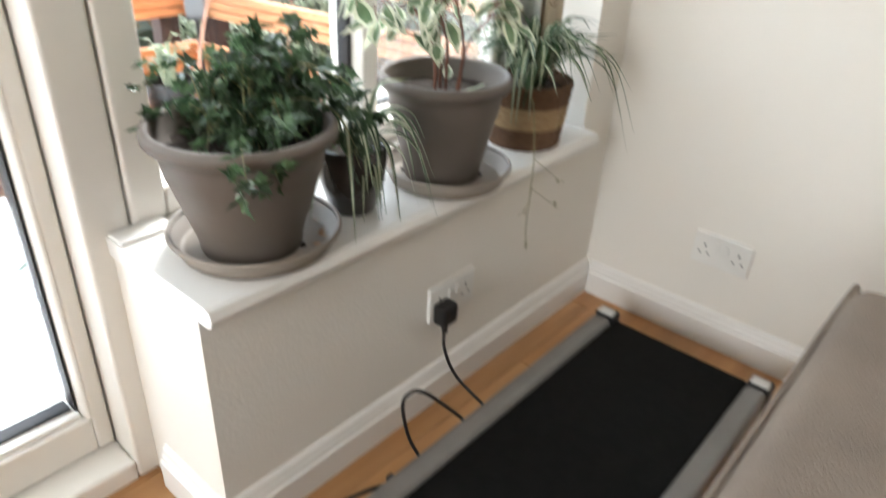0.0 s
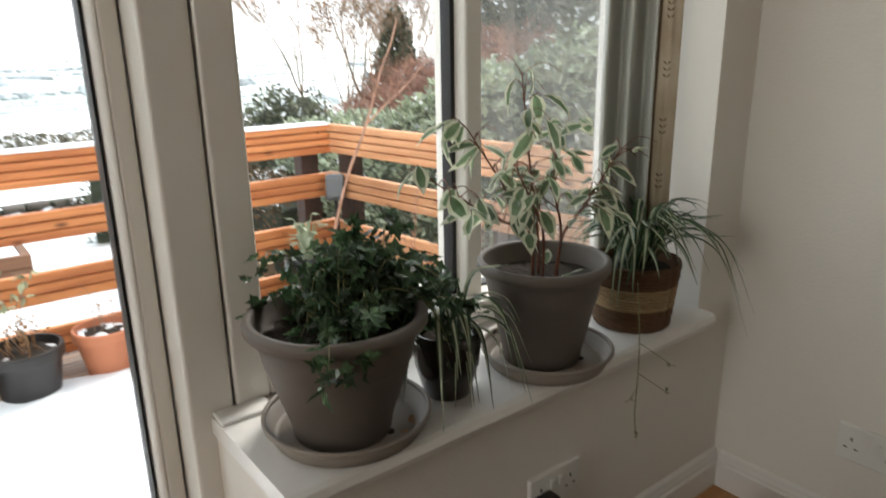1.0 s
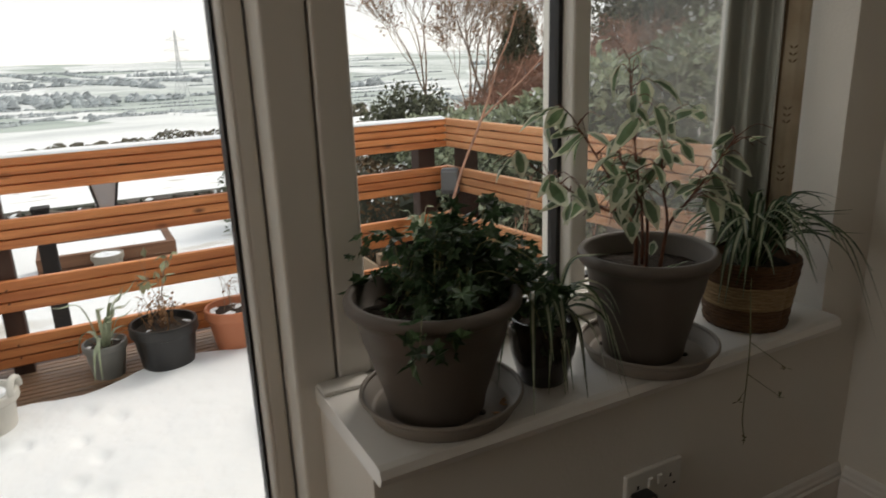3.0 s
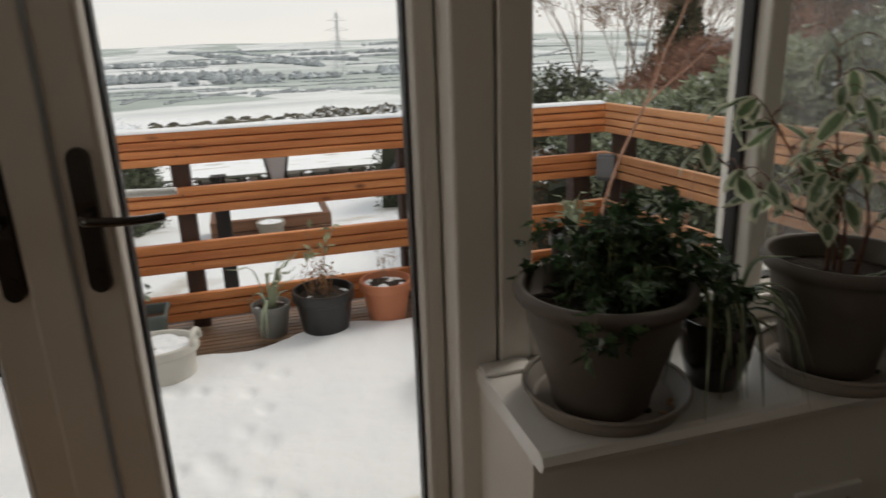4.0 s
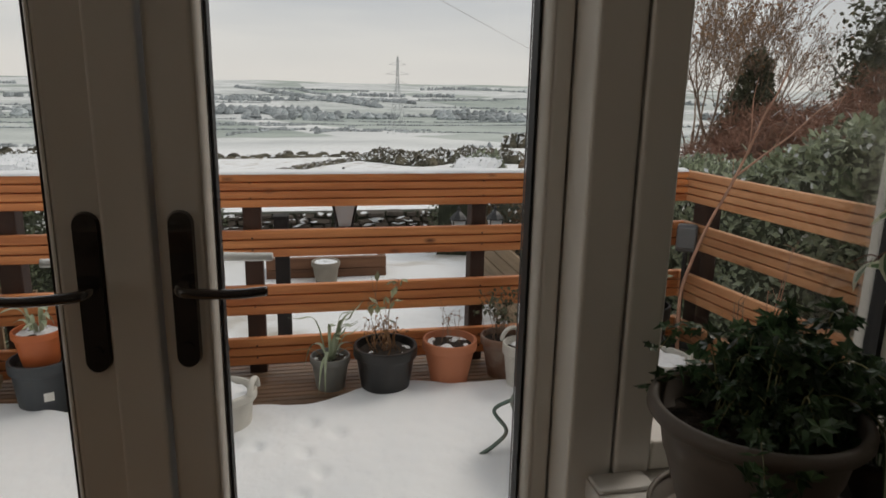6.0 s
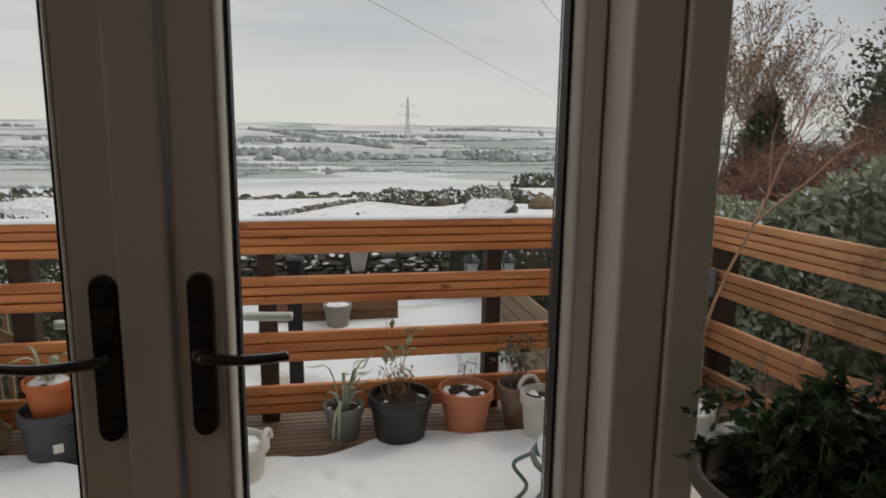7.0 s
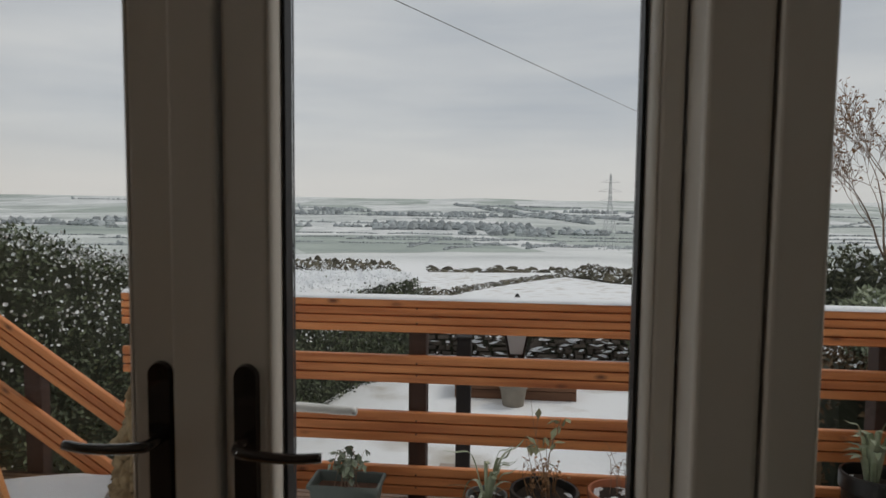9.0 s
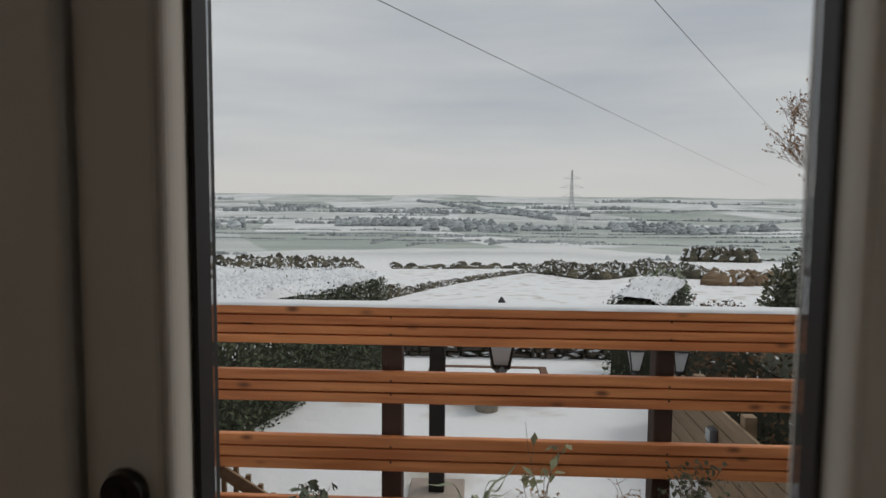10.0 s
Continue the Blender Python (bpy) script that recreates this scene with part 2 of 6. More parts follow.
GORSE = shade("gorse", (0.125, 0.105, 0.070), 0.9, (0.065, 0.062, 0.042), 0.5, island=0.5)
# Pale grey-blue: the haze over far trees is painted into their colour.
FAR_WOOD = shade("hazed_far_wood", (0.42, 0.45, 0.46), 0.95, (0.32, 0.345, 0.35), 0.02, island=0.3)
STONE = shade("dry_stone", (0.12, 0.095, 0.075), 0.9, (0.06, 0.05, 0.04), 5, 0.5, 20, piece=0.3)
STEEL_GREY = shade("galvanised_steel", (0.45, 0.47, 0.48), 0.6)
LAMP_BLACK = shade("black_cast_iron", (0.012, 0.012, 0.013), 0.4)
LAMP_GLASS = shade("frosted_lamp_glass", (0.82, 0.83, 0.84), 0.25, None, 4, through_light=0.6)
GREY_BOX = shade("grey_plastic_housing", (0.10, 0.105, 0.11), 0.45, (0.08, 0.085, 0.09), 6)
BED_TIMBER = wood("sleeper_timber", (0.20, 0.095, 0.05), (0.12, 0.055, 0.03), 2.0, "y", 0.8, 0.15)
FENCE = wood("fence_timber", (0.33, 0.23, 0.14), (0.22, 0.15, 0.09), 2.0, "x", 0.8, 0.15)


def terrain_material():
    """Snow over rough grass close by; farther off a patchwork of thinly covered fields, their pale tone painted for
    haze.
    """
    m = bpy.data.materials.new("snowy_ground")
    m.use_nodes = True
    n, l = m.node_tree.nodes, m.node_tree.links
    b = n["Principled BSDF"]
    b.inputs["Roughness"].default_value = 0.85
    tc = n.new("ShaderNodeTexCoord")

    def noise_ramp(scale, stretch, lo, hi, c0, c1, detail=6):
        mp, nz, rp = n.new("ShaderNodeMapping"), n.new("ShaderNodeTexNoise"), n.new("ShaderNodeValToRGB")
        mp.inputs["Scale"].default_value = stretch
        nz.inputs["Scale"].default_value, nz.inputs["Detail"].default_value = scale, detail
        rp.color_ramp.elements[0].position, rp.color_ramp.elements[0].color = lo, (*c0, 1)
        rp.color_ramp.elements[1].position, rp.color_ramp.elements[1].color = hi, (*c1, 1)
        l.new(tc.outputs["Object"], mp.inputs["Vector"])
        l.new(mp.outputs["Vector"], nz.inputs["Vector"])
        l.new(nz.outputs["Fac"], rp.inputs["Fac"])
        return rp.outputs["Color"]

    near = noise_ramp(1.1, (1, 1, 1), 0.28, 0.46, (0.46, 0.42, 0.36), (0.84, 0.85, 0.86), 9)
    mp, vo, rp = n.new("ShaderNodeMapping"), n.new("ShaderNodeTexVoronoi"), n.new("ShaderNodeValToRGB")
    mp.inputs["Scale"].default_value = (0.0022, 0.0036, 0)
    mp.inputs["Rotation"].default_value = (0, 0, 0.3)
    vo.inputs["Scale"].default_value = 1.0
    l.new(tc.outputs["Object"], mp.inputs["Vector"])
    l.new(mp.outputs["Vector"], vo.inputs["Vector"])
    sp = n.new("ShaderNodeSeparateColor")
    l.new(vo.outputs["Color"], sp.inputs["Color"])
    # Far fields: thin snow on grass, with distance haze in the pale colours.
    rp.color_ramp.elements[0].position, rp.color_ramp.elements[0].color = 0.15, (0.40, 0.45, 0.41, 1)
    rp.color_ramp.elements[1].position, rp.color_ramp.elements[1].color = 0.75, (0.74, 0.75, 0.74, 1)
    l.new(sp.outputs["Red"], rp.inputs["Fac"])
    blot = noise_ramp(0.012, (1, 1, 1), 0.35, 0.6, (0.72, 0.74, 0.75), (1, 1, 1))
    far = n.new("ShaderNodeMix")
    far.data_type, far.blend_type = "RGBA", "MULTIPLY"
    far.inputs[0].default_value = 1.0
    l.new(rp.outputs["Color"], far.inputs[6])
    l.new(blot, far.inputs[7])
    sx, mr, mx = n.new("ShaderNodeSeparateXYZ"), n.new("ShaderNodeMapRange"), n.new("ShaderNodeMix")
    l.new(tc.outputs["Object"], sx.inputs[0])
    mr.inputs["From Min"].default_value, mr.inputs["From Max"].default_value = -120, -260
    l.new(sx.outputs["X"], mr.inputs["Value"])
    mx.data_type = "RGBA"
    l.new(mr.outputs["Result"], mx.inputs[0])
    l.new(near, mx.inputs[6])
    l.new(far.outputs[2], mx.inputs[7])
    l.new(mx.outputs[2], b.inputs["Base Color"])
    nb, bp = n.new("ShaderNodeTexNoise"), n.new("ShaderNodeBump")
    nb.inputs["Scale"].default_value, nb.inputs["Detail"].default_value = 2.5, 6
    bp.inputs["Strength"].default_value, bp.inputs["Distance"].default_value = 0.5, 0.08
    l.new(tc.outputs["Object"], nb.inputs["Vector"])
    l.new(nb.outputs["Fac"], bp.inputs["Height"])
    l.new(bp.outputs["Normal"], b.inputs["Normal"])
    return m


GROUND = terrain_material()

# ---- mesh helpers ----
rng = random.Random(7)


def part(name, bm, material, parent=None, label="", smooth=False):
    """Link a bmesh as one mesh object, under a thing or a part if one is given."""
    me = bpy.data.meshes.new(name)
    bm.to_mesh(me)
    bm.free()
    for m in material if isinstance(material, (list, tuple)) else (material,):
        me.materials.append(m)
    if smooth:
        me.polygons.foreach_set("use_smooth", [True] * len(me.polygons))
    ob = new(name, me)
    if parent:
        ob.parent = parent
    return tagged(ob, label)


def soup(name, verts, faces, material, parent=None, label="", smooth=False, slots=None):
    """One mesh object from generated vertices and faces."""
    me = bpy.data.meshes.new(name)
    me.from_pydata([tuple(v) for v in verts], [], faces)
    for m in material if isinstance(material, (list, tuple)) else (material,):
        me.materials.append(m)
    if slots is not None:
        me.polygons.foreach_set("material_index", slots)
    if smooth:
        me.polygons.foreach_set("use_smooth", [True] * len(me.polygons))
    me.update()
    ob = new(name, me)
    if parent:
        ob.parent = parent
    return tagged(ob, label)


def thing(name, label, category, at=(0, 0, 0), turn=0.0, group="", kind=""):
    ob = new(name)
    ob.empty_display_size = 0.05
    ob.matrix_world = pose(*at, 0, 0, turn)
    return tagged(ob, label, category, group, kind)


def block(x0, x1, y0, y1, z0, z1, bevel=0.0, steps=2, bm=None):
    """A box between two corners, with rounded edges."""
    bm = bm or bmesh.new()
    m = Matrix.Translation(((x0 + x1) / 2, (y0 + y1) / 2, (z0 + z1) / 2)) @ Matrix.Diagonal((abs(x1 - x0), abs(y1 - y0), abs(z1 - z0), 1))
    made = bmesh.ops.create_cube(bm, size=1, matrix=m)
    if bevel:
        edges = list({e for v in made["verts"] for e in v.link_edges})
        bmesh.ops.bevel(bm, geom=edges, offset=bevel, segments=steps, profile=0.5, affect="EDGES")
    return bm


def lathe(profile, n=40, bm=None, centre=(0, 0, 0), wobble=0.0):
    """A turned form from (radius, height) pairs."""
    bm = bm or bmesh.new()
    rings = []
    for r, z in profile:
        ring = []
        for k in range(n):
            a = 2 * math.pi * k / n
            rr = max(r, 1e-4) * (1 + wobble * noise.noise((math.cos(a) * 2, math.sin(a) * 2, z * 9)))
            ring.append(bm.verts.new((centre[0] + rr * math.cos(a), centre[1] + rr * math.sin(a), centre[2] + z)))
        rings.append(ring)
    for a, b in zip(rings, rings[1:]):
        for k in range(n):
            bm.faces.new((a[k], a[(k + 1) % n], b[(k + 1) % n], b[k]))
    bm.faces.new(rings[0][::-1])
    bm.faces.new(rings[-1])
    return bm


def tube(points, radius, n=8, bm=None, taper=1.0):
    """A round bar along points; taper is the end's radius over the start's."""
    bm = bm or bmesh.new()
    pts = [Vector(p) for p in points]
    rings = []
    side = None
    for i, p in enumerate(pts):
        d = (pts[min(i + 1, len(pts) - 1)] - pts[max(i - 1, 0)]).normalized()
        if side is None:
            side = d.orthogonal().normalized()
        side = (side - d * side.dot(d)).normalized()
        up = d.cross(side)
        r = radius * (1 + (taper - 1) * i / max(len(pts) - 1, 1))
        rings.append([bm.verts.new(p + r * (math.cos(2 * math.pi * k / n) * side + math.sin(2 * math.pi * k / n) * up)) for k in range(n)])
    for a, b in zip(rings, rings[1:]):
        for k in range(n):
            bm.faces.new((a[k], a[(k + 1) % n], b[(k + 1) % n], b[k]))
    bm.faces.new(rings[0][::-1])
    bm.faces.new(rings[-1])
    return bm


def arc(points, steps=6):
    """A smooth run of points through the given ones."""
    p = [Vector(q) for q in points]
    p = [2 * p[0] - p[1]] + p + [2 * p[-1] - p[-2]]
    out = []
    for i in range(1, len(p) - 2):
        for s in range(steps):
            t = s / steps
            out.append(0.5 * (2 * p[i] + (p[i + 1] - p[i - 1]) * t + (2 * p[i - 1] - 5 * p[i] + 4 * p[i + 1] - p[i + 2]) * t * t + (3 * p[i] - p[i - 1] - 3 * p[i + 1] + p[i + 2]) * t ** 3))
    return out + [p[-2]]


def sweep(section, y0, y1, axis="y", bm=None):
    """A straight bar whose section is a ring of (across, z) pairs."""
    bm = bm or bmesh.new()
    ends = []
    for s in (y0, y1):
        ends.append([bm.verts.new((a, s, z) if axis == "y" else (s, a, z)) for a, z in section])
    k = len(section)
    for i in range(k):
        bm.faces.new((ends[0][i], ends[0][(i + 1) % k], ends[1][(i + 1) % k], ends[1][i]))
    bm.faces.new(ends[0][::-1])
    bm.faces.new(ends[1])
    bmesh.ops.recalc_face_normals(bm, faces=bm.faces)
    return bm


def grooved(height, thick, grooves, depth=0.020, wide=0.0085):
    """The section of a grooved board: its face looks along +across, its foot stands at z 0."""
    s = [(-thick, 0.003), (-thick, height - 0.003), (-thick + 0.003, height), (-0.004, height), (0, height - 0.004)]
    for g in range(grooves, 0, -1):
        z = height * g / (grooves + 1)
        s += [(0, z + wide / 2), (-depth, z + wide / 2 - 0.001), (-depth, z - wide / 2 + 0.001), (0, z - wide / 2)]
    return s + [(0, 0.004), (-0.004, 0), (-thick + 0.003, 0)]


class Leaves:
    """Collects many small leaves, blades and twigs into one mesh."""

    def __init__(self):
        self.v, self.f, self.s = [], [], []

    def leaf(self, at, along, up, length, width, fold=0.25, droop=0.0, slot=0):
        """A pointed leaf with a folded midrib: six vertices, four faces."""
        along = along.normalized()
        side = along.cross(up)
        side = side.normalized() if side.length > 1e-4 else along.orthogonal().normalized()
        nor = side.cross(along)
        i = len(self.v)
        mid = at + along * length * 0.5 - nor * droop * length * 0.3
        tip = at + along * length - nor * droop * length
        self.v += [at, mid - nor * fold * width * 0.5, tip, mid + side * width * 0.5, mid - side * width * 0.5]
        self.f += [(i, i + 3, i + 1), (i + 3, i + 2, i + 1), (i, i + 1, i + 4), (i + 1, i + 2, i + 4)]
        self.s += [slot] * 4

    def lobed(self, at, along, up, size, slot=0):
        """A five-pointed ivy leaf."""
        along = along.normalized()
        side = along.cross(up)
        side = side.normalized() if side.length > 1e-4 else along.orthogonal().normalized()
        nor = side.cross(along)
        i = len(self.v)
        shape = ((0, 0.25, -0.08), (-0.1, -0.02, 0), (-0.42, 0.0, 0.06), (-0.3, 0.28, 0.03), (-0.55, 0.5, 0.0), (-0.2, 0.6, 0.02), (0, 1.05, -0.12),
                 (0.2, 0.6, 0.02), (0.55, 0.5, 0.0), (0.3, 0.28, 0.03), (0.42, 0.0, 0.06), (0.1, -0.02, 0))
        self.v += [at + size * (a * side + b * along + c * nor) for a, b, c in shape]
        for k in range(1, 11):
            self.f.append((i, i + k + 1, i + k))
            self.s.append(slot)

    def twocolour(self, at, along, up, length, width, droop):
        """A variegated leaf: green heart, pale margin."""
        along = along.normalized()
        side = along.cross(up)
        side = side.normalized() if side.length > 1e-4 else along.orthogonal().normalized()
        nor = side.cross(along)
        i = len(self.v)
        rows = ((0.0, 0.04), (0.22, 0.7), (0.5, 1.0), (0.78, 0.55), (1.0, 0.03))
        for t, w in rows:
            c = at + along * length * t - nor * droop * length * t * t
            for s, q in ((-0.5, 0.12), (-0.27, 0.04), (0, -0.03), (0.27, 0.04), (0.5, 0.12)):
                self.v.append(c + side * width * w * s + nor * width * w * q)
        for r in range(4):
            for k in range(4):
                a = i + r * 5 + k
                self.f.append((a, a + 1, a + 6, a + 5))
                self.s.append(0 if k in (1, 2) and r < 3 else 1)

    def blade(self, points, width, stripe=True, tip=0.1):
        """An arching strap leaf, with a pale stripe down its middle or one green."""
        pts = [Vector(p) for p in points]
        i, n = len(self.v), len(pts)
        for k, p in enumerate(pts):
            d = pts[min(k + 1, n - 1)] - pts[max(k - 1, 0)]
            side = d.cross(Vector((0, 0, 1)))
            side = side.normalized() if side.length > 1e-5 else Vector((1, 0, 0))
            nor = side.cross(d).normalized()
            t = k / (n - 1)
            w = width * (min(1, 0.55 + 2 * t) if t < 0.6 else max(tip, 1 - (t - 0.6) / 0.4))
            for s, q in ((-0.5, 0.14), (-0.2, 0), (0.2, 0), (0.5, 0.14)):
                self.v.append(p + side * w * s + nor * w * q)
        for k in range(n - 1):
            for j in range(3):
                a = i + k * 4 + j
                self.f.append((a, a + 1, a + 5, a + 4))
                self.s.append(1 if stripe and j == 1 else 0)

    def twig(self, points, radius, taper=0.3, n=4, slot=0):
        pts = [Vector(p) for p in points]
        i0 = len(self.v)
        for k, p in enumerate(pts):
            d = (pts[min(k + 1, len(pts) - 1)] - pts[max(k - 1, 0)]).normalized()
            a = d.orthogonal().normalized()
            b = d.cross(a)
            r = radius * (1 + (taper - 1) * k / max(1, len(pts) - 1))
            self.v += [p + r * (math.cos(2 * math.pi * j / n) * a + math.sin(2 * math.pi * j / n) * b) for j in range(n)]
        for k in range(len(pts) - 1):
            for j in range(n):
                a, b = i0 + k * n + j, i0 + k * n + (j + 1) % n
                self.f.append((a, b, b + n, a + n))
                self.s.append(slot)

    def done(self, name, material, parent=None, label="", smooth=False):
        return soup(name, self.v, self.f, material, parent, label, smooth, self.s)


def anyway(r=rng):
    while True:
        v = Vector((r.uniform(-1, 1), r.uniform(-1, 1), r.uniform(-1, 1)))
        if 0.05 < v.length < 1:
            return v.normalized()

# ---- room shell ----
FACE_X, FRAME_X, LEAF_X, PANE_X = -0.938, -1.190, -1.264, -1.262
NORTH_Y, SOUTH_Y, EAST_X, TOP_Z = 1.735, -2.6, 3.2, 2.4
DOOR_L, DOOR_MID, DOOR_R, HEAD_Z = -0.74, -0.130, 0.485, 2.08
BOX_Y, SILL_Z, OPEN_R = 0.525, 0.53, 1.59


def wall(name, boxes, material=PLASTER, label="off-white painted plaster wall"):
    bm = bmesh.new()
    for b in boxes:
        block(*b, bm=bm)
    return tagged(part(name, bm, material), label, "wall", kind="structure")


wall("wall_west", [(-1.39, FACE_X, SOUTH_Y, DOOR_L - 0.085, 0, TOP_Z), (-1.39, FACE_X, DOOR_L - 0.085, NORTH_Y, HEAD_Z + 0.06, TOP_Z),
                   ], label="thick off-white plaster wall with a wide garden opening")
pier = bmesh.new()
foot = [(FACE_X, OPEN_R), (FACE_X, NORTH_Y), (-1.39, NORTH_Y), (-1.27, 1.668), (-1.19, 1.668)]
low, high = [pier.verts.new((a, b, 0)) for a, b in foot], [pier.verts.new((a, b, HEAD_Z + 0.06)) for a, b in foot]
for k in range(5):
    pier.faces.new((low[k], low[(k + 1) % 5], high[(k + 1) % 5], high[k]))
pier.faces.new(low[::-1])
pier.faces.new(high)
bmesh.ops.recalc_face_normals(pier, faces=pier.faces)
tagged(part("window_pier", pier, PLASTER), "off-white plaster pier with a splayed window reveal", "wall", kind="structure")
wall("window_box_wall", [(-1.39, FACE_X, BOX_Y, OPEN_R, 0, SILL_Z - 0.034), (-1.39, -1.06, OPEN_R, 1.668, 0, SILL_Z - 0.001)], label="low off-white plaster wall under the window")
wall("wall_north", [(-1.39, EAST_X, NORTH_Y, NORTH_Y + 0.15, 0, TOP_Z)])
# The opening in this unseen wall is added to hold the fill lamp.
wall("wall_south", [(-1.39, -0.9, SOUTH_Y - 0.15, SOUTH_Y, 0, TOP_Z), (0.34, EAST_X, SOUTH_Y - 0.15, SOUTH_Y, 0, TOP_Z),
                    (-0.9, 0.34, SOUTH_Y - 0.15, SOUTH_Y, 0, 0.88), (-0.9, 0.34, SOUTH_Y - 0.15, SOUTH_Y, 2.12, TOP_Z)], label="off-white plaster wall with an added window opening")
wall("wall_east", [(EAST_X, EAST_X + 0.15, SOUTH_Y - 0.15, NORTH_Y + 0.15, 0, TOP_Z)])
tagged(part("ceiling", block(-1.5, EAST_X + 0.15, SOUTH_Y - 0.15, NORTH_Y + 0.15, TOP_Z, TOP_Z + 0.15), CEILING), "white painted ceiling", "ceiling", kind="structure")
floor = tagged(part("floor", block(-1.39, EAST_X, SOUTH_Y, NORTH_Y, -0.12, -0.012), OAK), "warm oak plank floor", "floor", kind="structure")

SKIRT = [(0, 0), (0.018, 0), (0.018, 0.066), (0.013, 0.070), (0.013, 0.078), (0.010, 0.084), (0.008, 0.094), (0.003, 0.100), (0, 0.100)]
skirts = (("y", [(FACE_X + a, z) for a, z in SKIRT], BOX_Y - 0.018, NORTH_Y), ("x", [(NORTH_Y - a, z) for a, z in SKIRT], FACE_X + 0.02, EAST_X),
          ("x", [(BOX_Y - a, z) for a, z in SKIRT], FRAME_X + 0.052, FACE_X), ("y", [(FACE_X + a, z) for a, z in SKIRT], SOUTH_Y, DOOR_L - 0.1))
for axis, section, a, b in skirts:
    tagged(part("baseboard", sweep(section, a, b, axis), GLOSS), "white moulded skirting board with a grooved top", "skirting", kind="structure")

# window sill board with a rounded nose
nose = [(-1.262, SILL_Z - 0.034), (-0.903, SILL_Z - 0.034), (-0.893, SILL_Z - 0.030), (-0.888, SILL_Z - 0.017), (-0.893, SILL_Z - 0.004), (-0.903, SILL_Z), (-1.262, SILL_Z)]
tagged(part("window_sill", sweep(nose, BOX_Y - 0.006, OPEN_R - 0.002), GLOSS), "white gloss window sill board with a rounded nose", "window sill", kind="structure")


def profile_post(name, y0, y1, z0, z1, x_front, x_back, parent, bead=0.0, side=0):
    """An upright of a plastic frame, its room edges rounded."""
    return part(name, block(x_back, x_front, y0, y1, z0, z1, 0.006, 3), PVC, parent)


# ---- doors and window ----
frame_outer = thing("door_1_frame", "white plastic door frame with a moulded post", "door frame", kind="structure")
part("jamb", block(-1.385, FRAME_X, DOOR_R, 0.562, 0, HEAD_Z, 0.007, 3), PVC, frame_outer)
part("jamb", block(-1.385, FRAME_X, DOOR_L - 0.085, DOOR_L, 0, HEAD_Z, 0.007, 3), PVC, frame_outer)
part("head", block(-1.385, FRAME_X - 0.003, DOOR_L, DOOR_R, HEAD_Z - 0.07, HEAD_Z + 0.06, 0.006, 3), PVC, frame_outer)
part("threshold", block(-1.43, FRAME_X - 0.003, DOOR_L, DOOR_R, -0.01, 0.045, 0.008, 3), PVC, frame_outer)


def lever_handle(parent, y, tip, x, outward=1, plate=BLACK_LACQUER, lever=BLACK_LACQUER, label="dark bronze lever handle on a long plate"):
    """A long back plate with rounded ends, a lever, a cylinder and two screws. tip: +1 or -1, the way the lever points."""
    z0, z1, w = 0.737, 0.974, 0.0185
    bm = bmesh.new()
    ring = [(y + w * math.cos(a), z1 - w + w * math.sin(a)) for a in np.linspace(0, math.pi, 13)] + [(y + w * math.cos(a), z0 + w + w * math.sin(a)) for a in np.linspace(math.pi, 2 * math.pi, 13)]
    low = [bm.verts.new((x, a, b)) for a, b in ring]
    top = [bm.verts.new((x + outward * 0.009, y + (a - y) * 0.86, (z0 + z1) / 2 + (b - (z0 + z1) / 2) * 0.985)) for a, b in ring]
    for i in range(len(ring)):
        bm.faces.new((low[i], low[(i + 1) % len(ring)], top[(i + 1) % len(ring)], top[i]))
    bm.faces.new(top)
    bm.faces.new(low[::-1])
    bmesh.ops.recalc_face_normals(bm, faces=bm.faces)
    back = part("handle_plate", bm, plate, parent, label)
    zc = 0.866
    o = outward
    pts = arc([(x + o * 0.006, y, zc), (x + o * 0.036, y, zc), (x + o * 0.048, y + tip * 0.012, zc - 0.001), (x + o * 0.052, y + tip * 0.05, zc - 0.003), (x + o * 0.050, y + tip * 0.085, zc - 0.004), (x + o * 0.044, y + tip * 0.118, zc - 0.003)], 6)
    part("lever", tube(pts, 0.0085, 14, taper=0.82), lever, back, smooth=True)
    part("cylinder", tube([(x + o * 0.004, y, 0.770), (x + o * 0.013, y, 0.770)], 0.0085, 16), BLACK_LACQUER if plate is BLACK_LACQUER else plate, back)
    for z in (0.957, 0.752):
        part("screw", tube([(x + o * 0.006, y, z), (x + o * 0.0105, y, z)], 0.004, 10), BLACK_LACQUER if plate is BLACK_LACQUER else CHROME, back)
    return back


